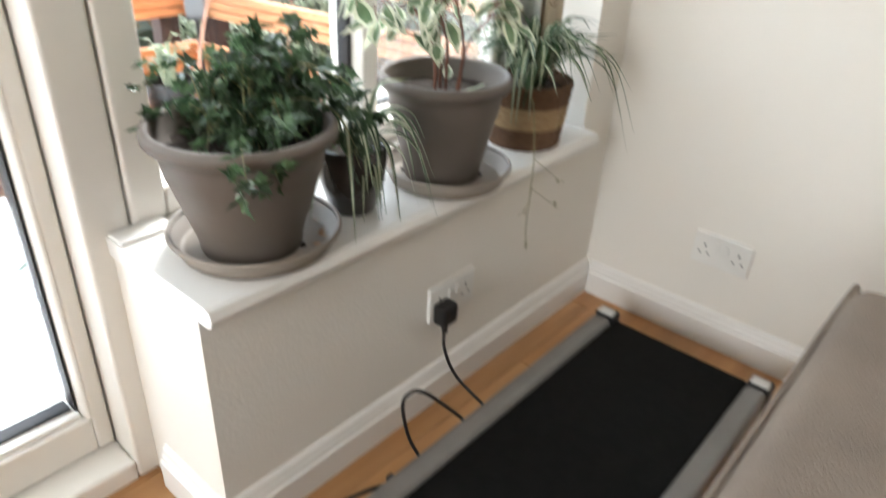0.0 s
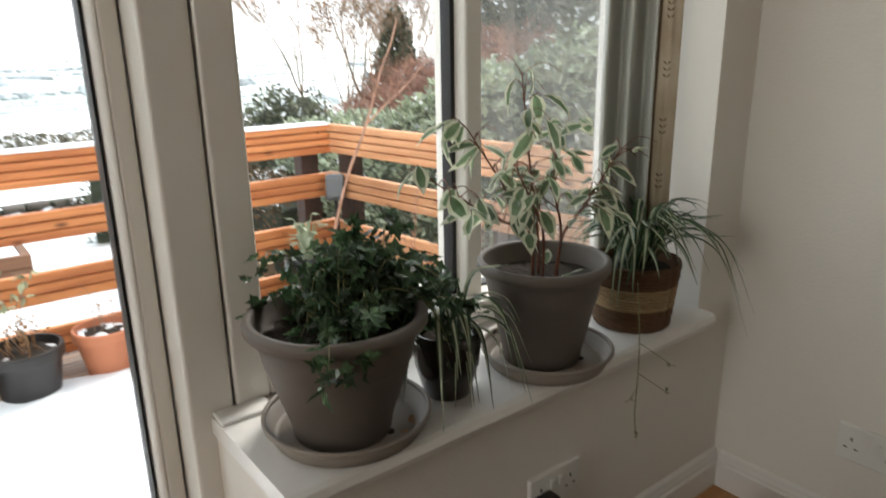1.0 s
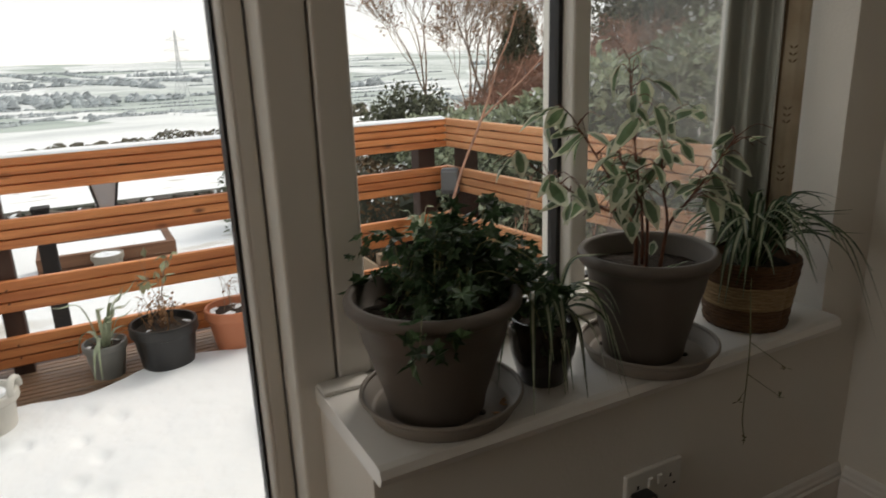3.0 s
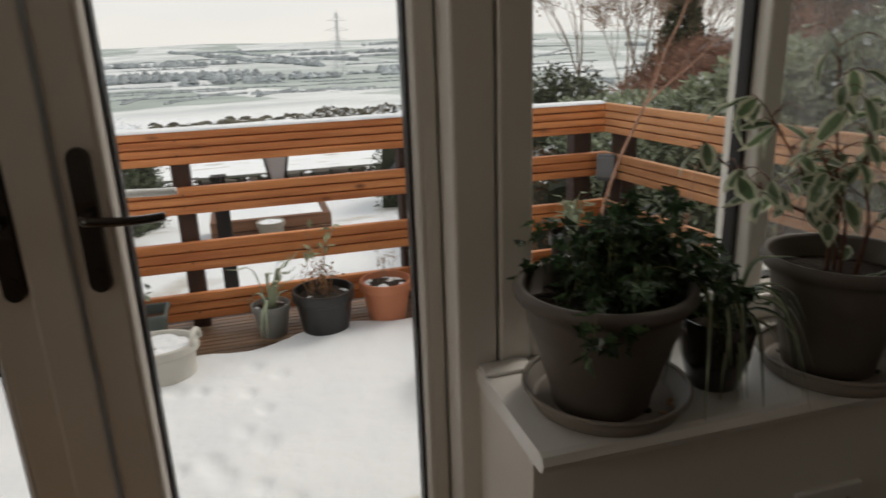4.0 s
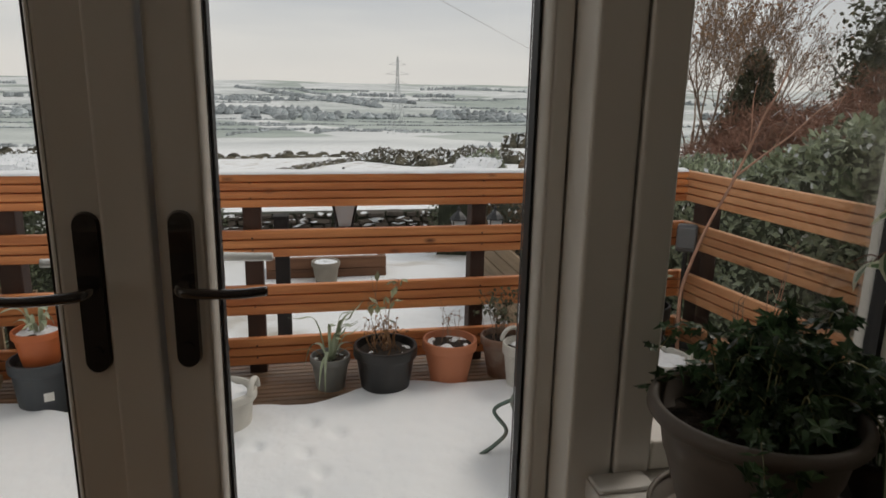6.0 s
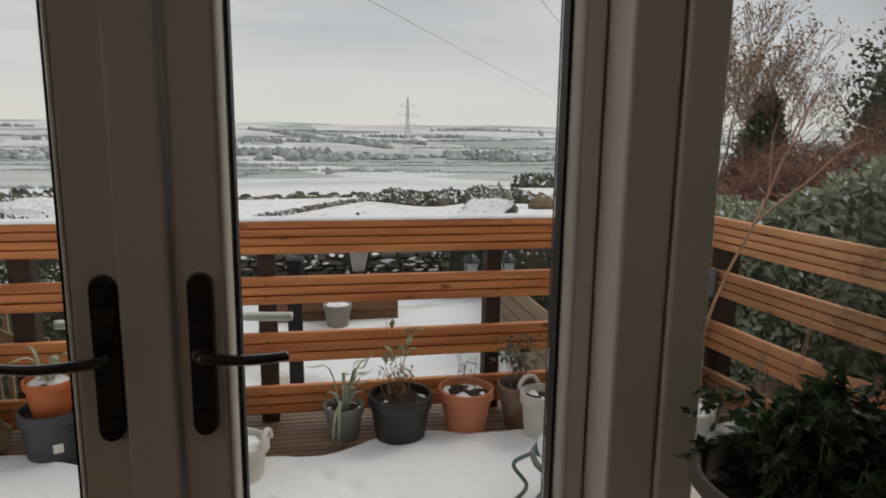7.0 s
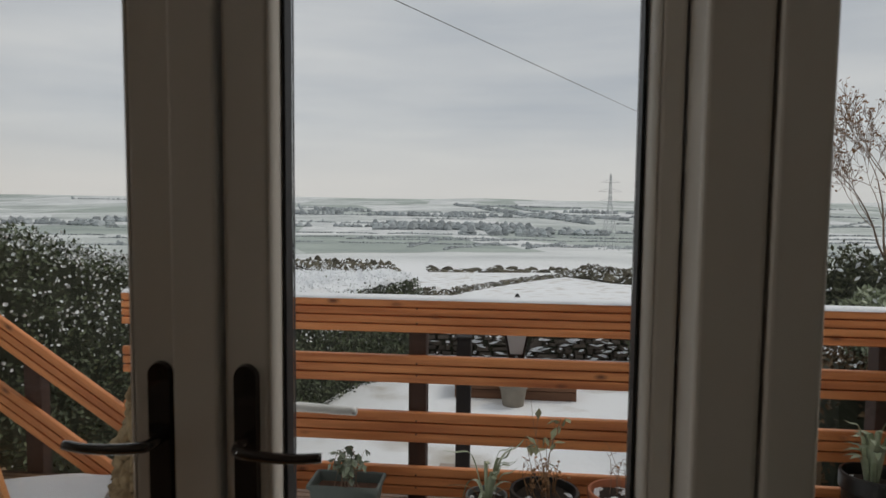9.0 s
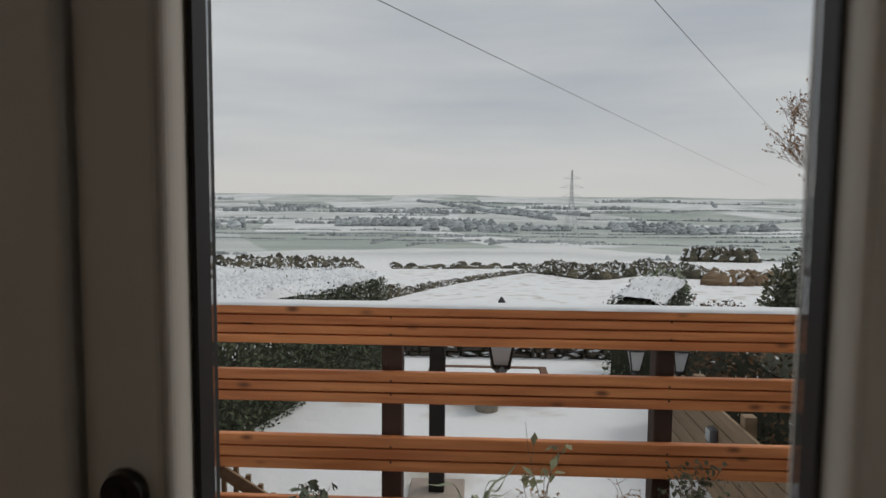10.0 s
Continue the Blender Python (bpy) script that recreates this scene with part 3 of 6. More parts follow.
def door_leaf(name, y0, y1, glass0, glass1, spindle, tip):
    """A fully glazed leaf: two stiles, two rails, sloped glazing beads, gaskets, pane and handles."""
    door = thing(name, "white plastic glazed garden door, shut", "door", kind="structure")
    z0, z1, g0, g1 = 0.05, HEAD_Z - 0.074, 0.145, HEAD_Z - 0.16
    b = 0.012
    part("stile", block(-1.372, LEAF_X, y0, glass0 - b, z0, z1, 0.006, 3), PVC, door)
    part("stile", block(-1.372, LEAF_X, glass1 + b, y1, z0, z1, 0.006, 3), PVC, door)
    part("bottom_rail", block(-1.37, LEAF_X - 0.002, glass0 - b, glass1 + b, z0, g0 - b, 0.005), PVC, door)
    part("top_rail", block(-1.37, LEAF_X - 0.002, glass0 - b, glass1 + b, g1 + b, z1, 0.005), PVC, door)
    # sloped beads, ending at the gasket
    for a, s in ((glass0, -1), (glass1, 1)):
        sec = [(LEAF_X - 0.001 - 0.026 * (1 - math.cos(q)), a + s * (b - (b - 0.001) * math.sin(q))) for q in np.linspace(0, math.pi / 2, 9)] + [(-1.326, a + s * 0.001), (-1.326, a + s * b)]
        bm = bmesh.new()
        lo, hi = [bm.verts.new((p, q, g0 - b)) for p, q in sec], [bm.verts.new((p, q, g1 + b)) for p, q in sec]
        for i in range(len(sec)):
            bm.faces.new((lo[i], lo[(i + 1) % len(sec)], hi[(i + 1) % len(sec)], hi[i]))
        bm.faces.new(lo[::-1])
        bm.faces.new(hi)
        bmesh.ops.recalc_face_normals(bm, faces=bm.faces)
        part("glazing_bead", bm, PVC, door)
        part("gasket", block(-1.328, -1.289, a - 0.001 * s, a - s * 0.005, g0, g1), RUBBER, door)
    for z, s in ((g0, -1), (g1, 1)):
        part("glazing_bead", block(-1.366, LEAF_X - 0.012, glass0, glass1, z, z + s * b, 0.004), PVC, door)
        part("gasket", block(-1.330, -1.298, glass0 + 0.01, glass1 - 0.01, z, z - s * 0.007), RUBBER, door)
    glass = part("pane", block(-1.318, -1.314, glass0 + 0.006, glass1 - 0.006, g0, g1), GLASS, door, "clear glass")
    glass.visible_shadow = False
    lever_handle(door, spindle, tip, LEAF_X)
    lever_handle(door, spindle, tip, -1.373, -1, WHITE_LACQUER, WHITE_LACQUER, "white outer lever handle")
    return door


door_leaf("door_1", DOOR_MID + 0.004, DOOR_R - 0.004, -0.050, 0.438, -0.094, 1)
left_leaf = door_leaf("door_2", DOOR_L + 0.004, DOOR_MID - 0.004, -0.652, -0.272, -0.218, -1)
part("astragal", block(LEAF_X - 0.005, LEAF_X + 0.010, -0.197, DOOR_MID - 0.002, 0.05, HEAD_Z - 0.074, 0.005, 3), PVC, left_leaf)

window = thing("window_1", "white plastic two-light window above the sill", "window", kind="structure")
WB, WT = SILL_Z + 0.055, HEAD_Z - 0.03
part("window_frame", block(-1.385, FRAME_X + 0.002, 0.566, 0.630, SILL_Z + 0.001, WT + 0.08, 0.007, 3), PVC, window)
part("mullion", block(-1.34, -1.232, 1.129, 1.174, WB, WT, 0.006, 3), PVC, window)
part("window_frame", block(-1.300, FRAME_X, 1.636, 1.667, SILL_Z + 0.001, WT + 0.08, 0.007, 3), PVC, window)
part("window_frame", block(-1.385, FRAME_X, 0.630, 1.636, SILL_Z + 0.001, WB, 0.007, 3), PVC, window)
part("window_frame", block(-1.385, FRAME_X, 0.630, 1.636, WT, WT + 0.08, 0.007, 3), PVC, window)
for a, b in ((0.634, 1.129), (1.174, 1.636)):
    p = part("pane", block(PANE_X - 0.024, PANE_X - 0.020, a, b, WB, WT), GLASS if b < 1.2 else MISTED, window, "clear glass" if b < 1.2 else "slightly misted glass")
    p.visible_shadow = False
    if b < 1.2:
        part("gasket", block(-1.30, -1.268, b - 0.012, b - 0.001, WB, WT), RUBBER, window)
    part("gasket", block(-1.30, -1.27, a, a + 0.006, WB, WT), RUBBER, window)
    part("gasket", block(-1.30, -1.27, a, b, WB, WB + 0.006), RUBBER, window)
tagged(part("sill_upstand", block(FRAME_X + 0.002, FRAME_X + 0.05, BOX_Y - 0.004, BOX_Y + 0.09, SILL_Z, SILL_Z + 0.008, 0.003), GLOSS), "white trim at the sill's end", "trim", kind="structure")

# Unseen window added around the fill lamp's opening.
back_window = thing("added_window", "white plastic window added in the unseen side wall", "window", kind="structure")
for a, b, c, d in ((-0.9, 0.34, 0.88, 0.94), (-0.9, 0.34, 2.06, 2.12), (-0.9, -0.84, 0.94, 2.06), (0.28, 0.34, 0.94, 2.06)):
    part("window_frame", block(a, b, SOUTH_Y - 0.10, SOUTH_Y - 0.04, c, d, 0.006), PVC, back_window)
back_pane = part("pane", block(-0.84, 0.28, SOUTH_Y - 0.072, SOUTH_Y - 0.068, 0.94, 2.06), GLASS, back_window)
back_pane.visible_shadow = False

# ---- deck ----
DECK_Z, RAIL_FACE = -0.20, -3.35
deck = thing("deck", "raised garden deck of brown grooved boards", "deck", kind="structure")
part("joist", block(-3.50, -1.40, -3.2, 3.0, DECK_Z - 0.20, DECK_Z - 0.035), POST_WOOD, deck)
x = -3.47
while x < -1.5:
    sec = [(x, -0.03), (x + 0.115, -0.03), (x + 0.115, -0.003), (x + 0.112, 0), (x + 0.085, 0), (x + 0.083, -0.004), (x + 0.079, -0.004), (x + 0.077, 0), (x + 0.040, 0), (x + 0.038, -0.004), (x + 0.034, -0.004), (x + 0.032, 0), (x + 0.003, 0), (x, -0.003)]
    part("deck_board", sweep([(a, DECK_Z + z) for a, z in sec], -3.2, 3.0), DECK, deck)
    x += 0.122


def snow_edge(y):
    """How far out the snow on the deck reaches."""
    return -3.025 + 0.075 * math.sin(y * 3.1 + 2.6) + 0.03 * math.sin(y * 8.3 + 1) + 0.025 * noise.noise((y * 5, 0, 0)) - 0.05 * (y < -1.05) - 0.33 * min(1, max(0, (-1.5 - y) / 0.12))


def snow_sheet():
    bm = bmesh.new()
    nx, ny = 130, 420
    prints = [(-2.75 + 0.12 * k + rng.uniform(-0.04, 0.04), 0.10 + 0.10 * (k % 2) - 0.02 * k + rng.uniform(-0.03, 0.03), rng.uniform(0.026, 0.038)) for k in range(11)] + [(rng.uniform(-2.8, -1.6), rng.uniform(-0.8, 0.6), rng.uniform(0.022, 0.04)) for _ in range(8)]
    rows = []
    for j in range(ny + 1):
        y = -3.2 + 6.2 * j / ny
        e = snow_edge(y)
        row = []
        for i in range(nx + 1):
            x = e + (-1.41 - e) * (i / nx) ** 1.25
            d = x - e
            h = 0.045 * min(1, math.sqrt(max(0, d) / 0.035)) if d < 0.035 else 0.045
            h += 0.006 * noise.noise((x * 3, y * 3, 1)) + 0.003 * noise.noise((x * 14, y * 14, 2)) if d > 0.02 else 0
            for px, py, r in prints:
                q = ((x - px) ** 2 / 1.9 + (y - py) ** 2) / (r * r)
                if q < 4:
                    h -= 0.017 * math.exp(-q * q * 0.9)
            row.append(bm.verts.new((x, y, DECK_Z + max(h, 0.003))))
        rows.append(row)
    for a, b in zip(rows, rows[1:]):
        for i in range(nx):
            bm.faces.new((a[i], a[i + 1], b[i + 1], b[i]))
    return bm


tagged(part("snow_cover", snow_sheet(), SNOW, smooth=True), "fresh snow lying on the deck with faint footprints", "snow", kind="stuff")

BOARDS = ((0.598, 0.150, 3), (0.369, 0.124, 2), (0.097, 0.138, 2), (-0.148, 0.131, 2))
rail = thing("deck_railing", "orange-brown timber deck railing with snow on top", "railing")
for z, h, g in BOARDS:
    bd = part("board", sweep([(RAIL_FACE + a, z + b) for a, b in grooved(h, 0.03, g)], -1.535, 1.965), RAIL_Y, rail)
    for y in (-0.15, 0.91, -1.47, 1.90):
        for k in (0.28, 0.72):
            part("nail", tube([(RAIL_FACE - 0.002, y, z + h * k), (RAIL_FACE + 0.0015, y, z + h * k)], 0.0045, 8), NAIL, bd)
for y, w in ((-0.15, 0.040), (0.900, 0.036), (-1.475, 0.048), (-1.155, 0.045), (1.86, 0.05)):
    part("post", block(RAIL_FACE - 0.125, RAIL_FACE - 0.032, y - w, y + w, -1.3, 0.735, 0.006), POST_WOOD, rail, "dark stained post")
back_rail = thing("deck_railing", "orange-brown timber return railing beside the hedge", "railing", (RAIL_FACE, 1.965, 0), 7.2)
for z, h, g in BOARDS:
    part("board", sweep([(-a, z + b) for a, b in grooved(h, 0.03, g)], -0.03, 2.3, "x"), RAIL_X, back_rail)
for x in (0.07, 1.15, 2.1):
    part("post", block(x - 0.047, x + 0.047, 0.032, 0.125, -1.3, 0.735, 0.006), POST_WOOD, back_rail, "dark stained post")


def snow_ridge(name, a, b, half, base, height, parent=None, seed=0):
    """A soft strip of snow from a to b, seen on top of rails and walls."""
    a, b = Vector(a), Vector(b)
    n = max(8, int((b - a).length / 0.03))
    d = (b - a).normalized()
    side = Vector((-d.y, d.x, 0))
    v, f = [], []
    for i in range(n + 1):
        p = a.lerp(b, i / n)
        for k, (s, h) in enumerate(((-1, 0), (-0.95, 0.6), (-0.55, 1), (0, 1.08), (0.55, 1), (0.95, 0.6), (1, 0))):
            q = 1 + 0.3 * noise.noise((i * 0.22, k * 0.7, seed))
            v.append(p + side * half * s * (1 + 0.05 * noise.noise((i * 0.3, seed, k))) + Vector((0, 0, base + height * h * q)))
    for i in range(n):
        for k in range(6):
            j = i * 7 + k
            f.append((j, j + 7, j + 8, j + 1))
    return soup(name, v, f, SNOW, parent, smooth=True)


tagged(snow_ridge("snow_cap", (RAIL_FACE - 0.05, -1.53, 0), (RAIL_FACE - 0.05, 1.96, 0), 0.056, 0.745, 0.012), "thin snow along the railing's top", "snow", kind="stuff")
# a strip under the boards, closing the view below the deck's edge
part("fascia", block(RAIL_FACE - 0.15, RAIL_FACE - 0.125, -3.2, 2.2, -1.2, DECK_Z - 0.002), POST_WOOD, deck)

# ---- ground to the horizon ----
PROFILE = ((0, -1.0), (8, -1.0), (12, -1.5), (20, -2.5), (40, -4.3), (60, -5.5), (80, -7.6), (150, -13.3), (300, -24.5), (420, -31), (700, -42), (1000, -48), (1600, -52), (2400, -49), (3200, -41), (4000, -30), (4800, -21))


def ground_z(x, y):
    d = -x if x < 0 else 0
    z = float(np.interp(math.log(d + 1), [math.log(a + 1) for a, _ in PROFILE], [b for _, b in PROFILE]))
    if d > 15:
        z += min(1, (d - 15) / 60) * 0.8 * noise.noise((x / 35, y / 35, 0)) + min(1, d / 900) ** 1.5 * 9 * noise.noise((x / 500, y / 500, 3))
    if y > 2.4:
        z += min(1.2, (y - 2.4) * 0.5) * max(0, 1 - d / 25)
    return z


def ground_sheet():
    ds = [-40, -6, 0, 2, 4, 6, 7, 8, 9, 10, 11, 12] + list(np.geomspace(13, 4800, 190))
    az = np.linspace(-1.25, 1.35, 230)
    v, f = [], []
    for d in ds:
        for a in az:
            y = math.tan(a) * max(d, 30) if abs(a) < 1.2 else math.copysign(math.tan(1.2) * max(d, 30), a) * (1 + abs(a) - 1.2)
            v.append((-d, y, ground_z(-d, y) if d > 0 else -1.0))
    n = len(az)
    for i in range(len(ds) - 1):
        for j in range(n - 1):
            k = i * n + j
            f.append((k, k + n, k + n + 1, k + 1))
    return v, f


gv, gf = ground_sheet()
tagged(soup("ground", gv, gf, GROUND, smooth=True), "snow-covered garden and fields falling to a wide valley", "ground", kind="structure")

# ---- things in the room ----
def treadmill():
    t = thing("treadmill", "flat black walking treadmill with silver corner caps on the floor", "treadmill")
    x0, x1, y0, y1 = -0.765, -0.335, 0.02, 1.515
    part("base", block(x0 + 0.03, x1 - 0.03, y0, y1 - 0.02, 0.025, 0.092, 0.006), BLACK_PLASTIC, t)
    part("belt", block(x0 + 0.045, x1 - 0.045, y0 + 0.28, y1 - 0.012, 0.088, 0.110, 0.010, 3), BELT, t, "matt black running belt")
    for a, b in ((x0, x0 + 0.047), (x1 - 0.047, x1)):
        part("side_rail", block(a, b, y0 + 0.2, y1 - 0.035, 0.03, 0.120, 0.012, 3), TREAD_GREY, t, "grey plastic side rail")
        cap = part("end_cap", block(a - 0.002, b + 0.004, y1 - 0.034, y1 + 0.006, 0.025, 0.124, 0.008, 3), BLACK_PLASTIC, t)
        part("badge", block(a + 0.004, b - 0.004, y1 - 0.033, y1 - 0.006, 0.122, 0.127, 0.002), SILVER, cap, "silver corner badge")
        part("foot", block(a + 0.008, b - 0.008, y1 - 0.2, y1 - 0.15, 0, 0.032, 0.006), RUBBER, t)
        part("foot", block(a + 0.008, b - 0.008, y0 + 0.24, y0 + 0.29, 0, 0.032, 0.006), RUBBER, t)
    part("motor_hood", block(x0, x1, y0 - 0.02, y0 + 0.29, 0.03, 0.135, 0.02, 4), TREAD_GREY, t)
    return t


treadmill()


def sofa():
    s = thing("sofa", "taupe suede sofa with its back to the treadmill", "sofa")

    def pad(x0, x1, y0, y1, z0, z1, name, r=0.035):
        bm = block(x0, x1, y0, y1, z0, z1, r, 4)
        bmesh.ops.subdivide_edges(bm, edges=[e for e in bm.edges if e.calc_length() > 0.2], cuts=5, use_grid_fill=True)
        for v in bm.verts:
            v.co += 0.004 * noise.noise_vector(v.co * 6)
        return part(name, bm, SUEDE, s, smooth=True)

    pad(-0.235, 0.0, -0.85, 1.13, 0.07, 0.615, "backrest")
    pad(0.0, 0.68, -0.66, 0.94, 0.07, 0.30, "seat_base")
    for a in (-0.65, 0.145):
        pad(0.03, 0.70, a, a + 0.785, 0.30, 0.43, "seat_cushion", 0.05)
    pad(0.0, 0.70, -0.85, -0.66, 0.07, 0.54, "armrest")
    pad(0.0, 0.70, 0.94, 1.13, 0.07, 0.54, "armrest")
    seam = arc([(-0.237, -0.80, 0.585), (-0.2375, 0.1, 0.587), (-0.236, 1.08, 0.585), (-0.222, 1.118, 0.585), (-0.17, 1.132, 0.585), (-0.03, 1.132, 0.585)], 6)
    part("piping", tube(seam, 0.0045, 8), SUEDE, s)
    for x in (-0.18, 0.62):
        for y in (-0.78, 1.06):
            part("leg", lathe([(0.018, 0), (0.025, 0.08)], 14, centre=(x, y, 0)), BLACK_PLASTIC, s)


sofa()


def double_socket(at, turn, label):
    """A double wall socket: plate, two rockers, pin holes; it faces its own +x."""
    s = thing("wall_socket", label, "socket", at, turn)
    part("plate", block(0, 0.011, -0.0735, 0.0735, -0.043, 0.043, 0.004, 3), SOCKET_WHITE, s)
    for c in (-0.012, 0.012):
        part("switch", block(0.010, 0.0155, c - 0.0055, c + 0.0055, 0.002, 0.023, 0.002), SOCKET_WHITE, s)
    for c in (-0.043, 0.043):
        for a, b, w, h in ((0, 0.010, 0.0022, 0.0042), (-0.011, -0.011, 0.0034, 0.002), (0.011, -0.011, 0.0034, 0.002)):
            part("pin_hole", block(0.0105, 0.0114, c + a - w, c + a + w, b - h, b + h), BLACK_PLASTIC, s)
    return s


SOCKET_A = (FACE_X, 1.104, 0.268)
double_socket(SOCKET_A, 0, "white double wall socket under the window with a plug in it")
double_socket((-0.575, NORTH_Y, 0.267), -90, "white double wall socket above the skirting")
plug = thing("power_plug", "black three-pin plug with its cable hanging to the floor", "plug", (FACE_X + 0.0115, 1.060, 0.255))
bm = block(0, 0.036, -0.024, 0.024, -0.028, 0.022, 0.009, 3)
part("body", bm, BLACK_PLASTIC, plug)
part("strain_relief", lathe([(0.008, 0), (0.0065, -0.026)], 12, centre=(0.018, 0, -0.026)), BLACK_PLASTIC, plug)
fx, fy, fz = FACE_X + 0.0115, 1.060, 0.255
cord = arc([(fx + 0.018, fy, fz - 0.04), (fx + 0.02, fy + 0.0, 0.16), (fx + 0.05, fy + 0.012, 0.09), (-0.80, 1.09, 0.035), (-0.778, 1.10, 0.012)], 8)
part("cable", tube([Vector(p) - Vector((fx, fy, fz)) for p in cord], 0.0038, 10), BLACK_PLASTIC, plug, smooth=True)
loop = thing("treadmill_cable", "black power cable looped up beside the treadmill", "cable")
part("cable", tube(arc([(-0.775, 1.02, 0.03), (-0.80, 0.985, 0.085), (-0.83, 0.915, 0.170), (-0.845, 0.888, 0.178), (-0.85, 0.872, 0.15), (-0.84, 0.884, 0.06), (-0.80, 0.892, 0.012), (-0.775, 0.898, 0.006)], 8), 0.0038, 10), BLACK_PLASTIC, loop, smooth=True)
part("cable", tube(arc([(-0.77, 0.845, 0.006), (-0.82, 0.81, 0.006), (-0.855, 0.72, 0.006), (-0.875, 0.58, 0.006), (-0.86, 0.40, 0.006), (-0.775, 0.25, 0.006)], 8), 0.0042, 10), BLACK_PLASTIC, loop, smooth=True)
part("tie", block(-0.83, -0.815, 0.806, 0.822, 0.0, 0.024, 0.003), BLACK_PLASTIC, loop)


def curtain():
    c = thing("curtain", "grey-green satin curtain drawn aside with a beige lined edge", "curtain")
    z0, z1 = 0.600, 2.30

    def cloth(name, a, b, folds, depth, material, n=60, seed=0):
        v, f = [], []
        a, b = Vector(a), Vector(b)
        d = (b - a).normalized()
        nrm = Vector((d.y, -d.x))
        m = 40
        for k in range(m + 1):
            z = z0 + (z1 - z0) * k / m
            for i in range(n + 1):
                t = i / n
                w = depth * math.sin(t * folds * 2 * math.pi + 0.5 * noise.noise((seed, z * 1.5, 0))) * (1 - 0.15 * noise.noise((t * 3, z * 2.2, seed)))
                p = a.lerp(b, t) + nrm * (w + 0.004 * noise.noise((t * 5, z * 4, seed + 3)))
                v.append((p.x, p.y, z))
        for k in range(m):
            for i in range(n):
                j = k * (n + 1) + i
                f.append((j, j + 1, j + n + 2, j + n + 1))
        ob = soup(name, v, f, material, c, smooth=True)
        th = ob.modifiers.new("thick", "SOLIDIFY")
        th.thickness = 0.002
        return ob

    cloth("drape", (-1.172, 1.490), (-1.072, 1.548), 2.2, 0.019, CURTAIN)
    cloth("edge_band", (-1.070, 1.545), (-1.028, 1.574), 0.5, 0.006, CURTAIN_EDGE, 16, 5)
    part("hem", tube([(-1.066, 1.5455, z0), (-1.064, 1.546, z1)], 0.003, 6), STITCH, c)
    for k in range(13):
        L = Leaves()
        z = 0.68 + k * 0.125
        o = Vector((-1.044, 1.5555, z))
        d = Vector((0.82, 0.57, 0))
        for s in (-1, 1):
            for q in (0, 0.014, 0.028):
                L.leaf(o + Vector((0, -0.004, q)), d * s * 0.7 + Vector((0, 0, 0.7)), Vector((0.57, -0.82, 0)), 0.012, 0.004)
        L.done("embroidery", STITCH, c, "brown leaf embroidery")
    part("rod", tube([(-1.17, 0.45, 2.31), (-1.17, 1.575, 2.31)], 0.011, 14), CHROME, c)


curtain()


# ---- potted plants on the sill ----
def rimmed_pot(parent, r_top, r_base, h, material, at=(0, 0, 0), lip=0.016):
    """A tapered plastic pot with a rolled rim, a shoulder line and notches at its foot."""
    p = [(0.0, 0), (r_base * 0.97, 0), (r_base, 0.006), (r_base * 1.03, h * 0.12), (r_top * 0.80, h * 0.62), (r_top * 0.815, h * 0.635), (r_top * 0.86, h * 0.80), (r_top * 0.875, h * 0.87),
         (r_top * 0.96, h * 0.885), (r_top, h * 0.92), (r_top, h * 0.965), (r_top * 0.97, h), (r_top * 0.91, h), (r_top * 0.885, h * 0.97), (r_top * 0.85, h * 0.8), (0, h * 0.79)]
    pot = part("pot", lathe(p, 64, centre=at), material, parent, smooth=True)
    soil_bm = lathe([(r_top * 0.853, h * 0.80), (r_top * 0.6, h * 0.815), (0.001, h * 0.82)], 40, centre=at)
    for v in soil_bm.verts:
        v.co.z += 0.004 * noise.noise(v.co * 60)
    part("soil", soil_bm, SOIL, parent, "dark dry soil")
    for k in range(4):
        a = k * 2 * math.pi / 4 - 0.9
        c = Vector((at[0] + r_base * math.cos(a), at[1] + r_base * math.sin(a), at[2]))
        part("drain_notch", lathe([(0.007, 0.0), (0.007, 0.003), (0.004, 0.004)], 10, centre=c), SOIL, pot)
    return pot


def saucer(at, r, label):
    """A shallow dish with a flat bottom and a tall sloping wall under a rolled rim."""
    s = thing("plant_saucer", label, "plant saucer", at, 0, "saucers on the sill")
    part("dish", lathe([(0, 0), (r * 0.85, 0), (r * 0.875, 0.002), (r * 0.972, 0.0305), (r * 0.948, 0.0305), (r * 0.868, 0.0070), (r * 0.84, 0.0052), (r * 0.80, 0.0050), (r * 0.79, 0.0065), (r * 0.1, 0.006), (0, 0.006)], 72), SAUCER_PLASTIC, s, smooth=True)
    ring = lathe([(r * 0.944, 0.0306), (r * 0.985, 0.0286), (r, 0.0305), (r * 0.998, 0.0345), (r * 0.975, 0.0365), (r * 0.950, 0.0350), (r * 0.941, 0.0315), (r * 0.944, 0.0306)], 72)
    bmesh.ops.delete(ring, geom=[f for f in ring.faces if len(f.verts) > 4], context="FACES_ONLY")
    part("rim", ring, SAUCER_PLASTIC, s, smooth=True)
    return s


P1, P2 = Vector((-1.005, 0.672, SILL_Z)), Vector((-0.985, 1.112, SILL_Z))
saucer(P1 + Vector((-0.005, 0.012, 0.0005)), 0.138, "round taupe plastic saucer with dead leaves in it")
saucer(P2 + Vector((0.012, 0.002, 0.0005)), 0.130, "round taupe plastic saucer overhanging the sill")
SAUCER_TOP = 0.0066


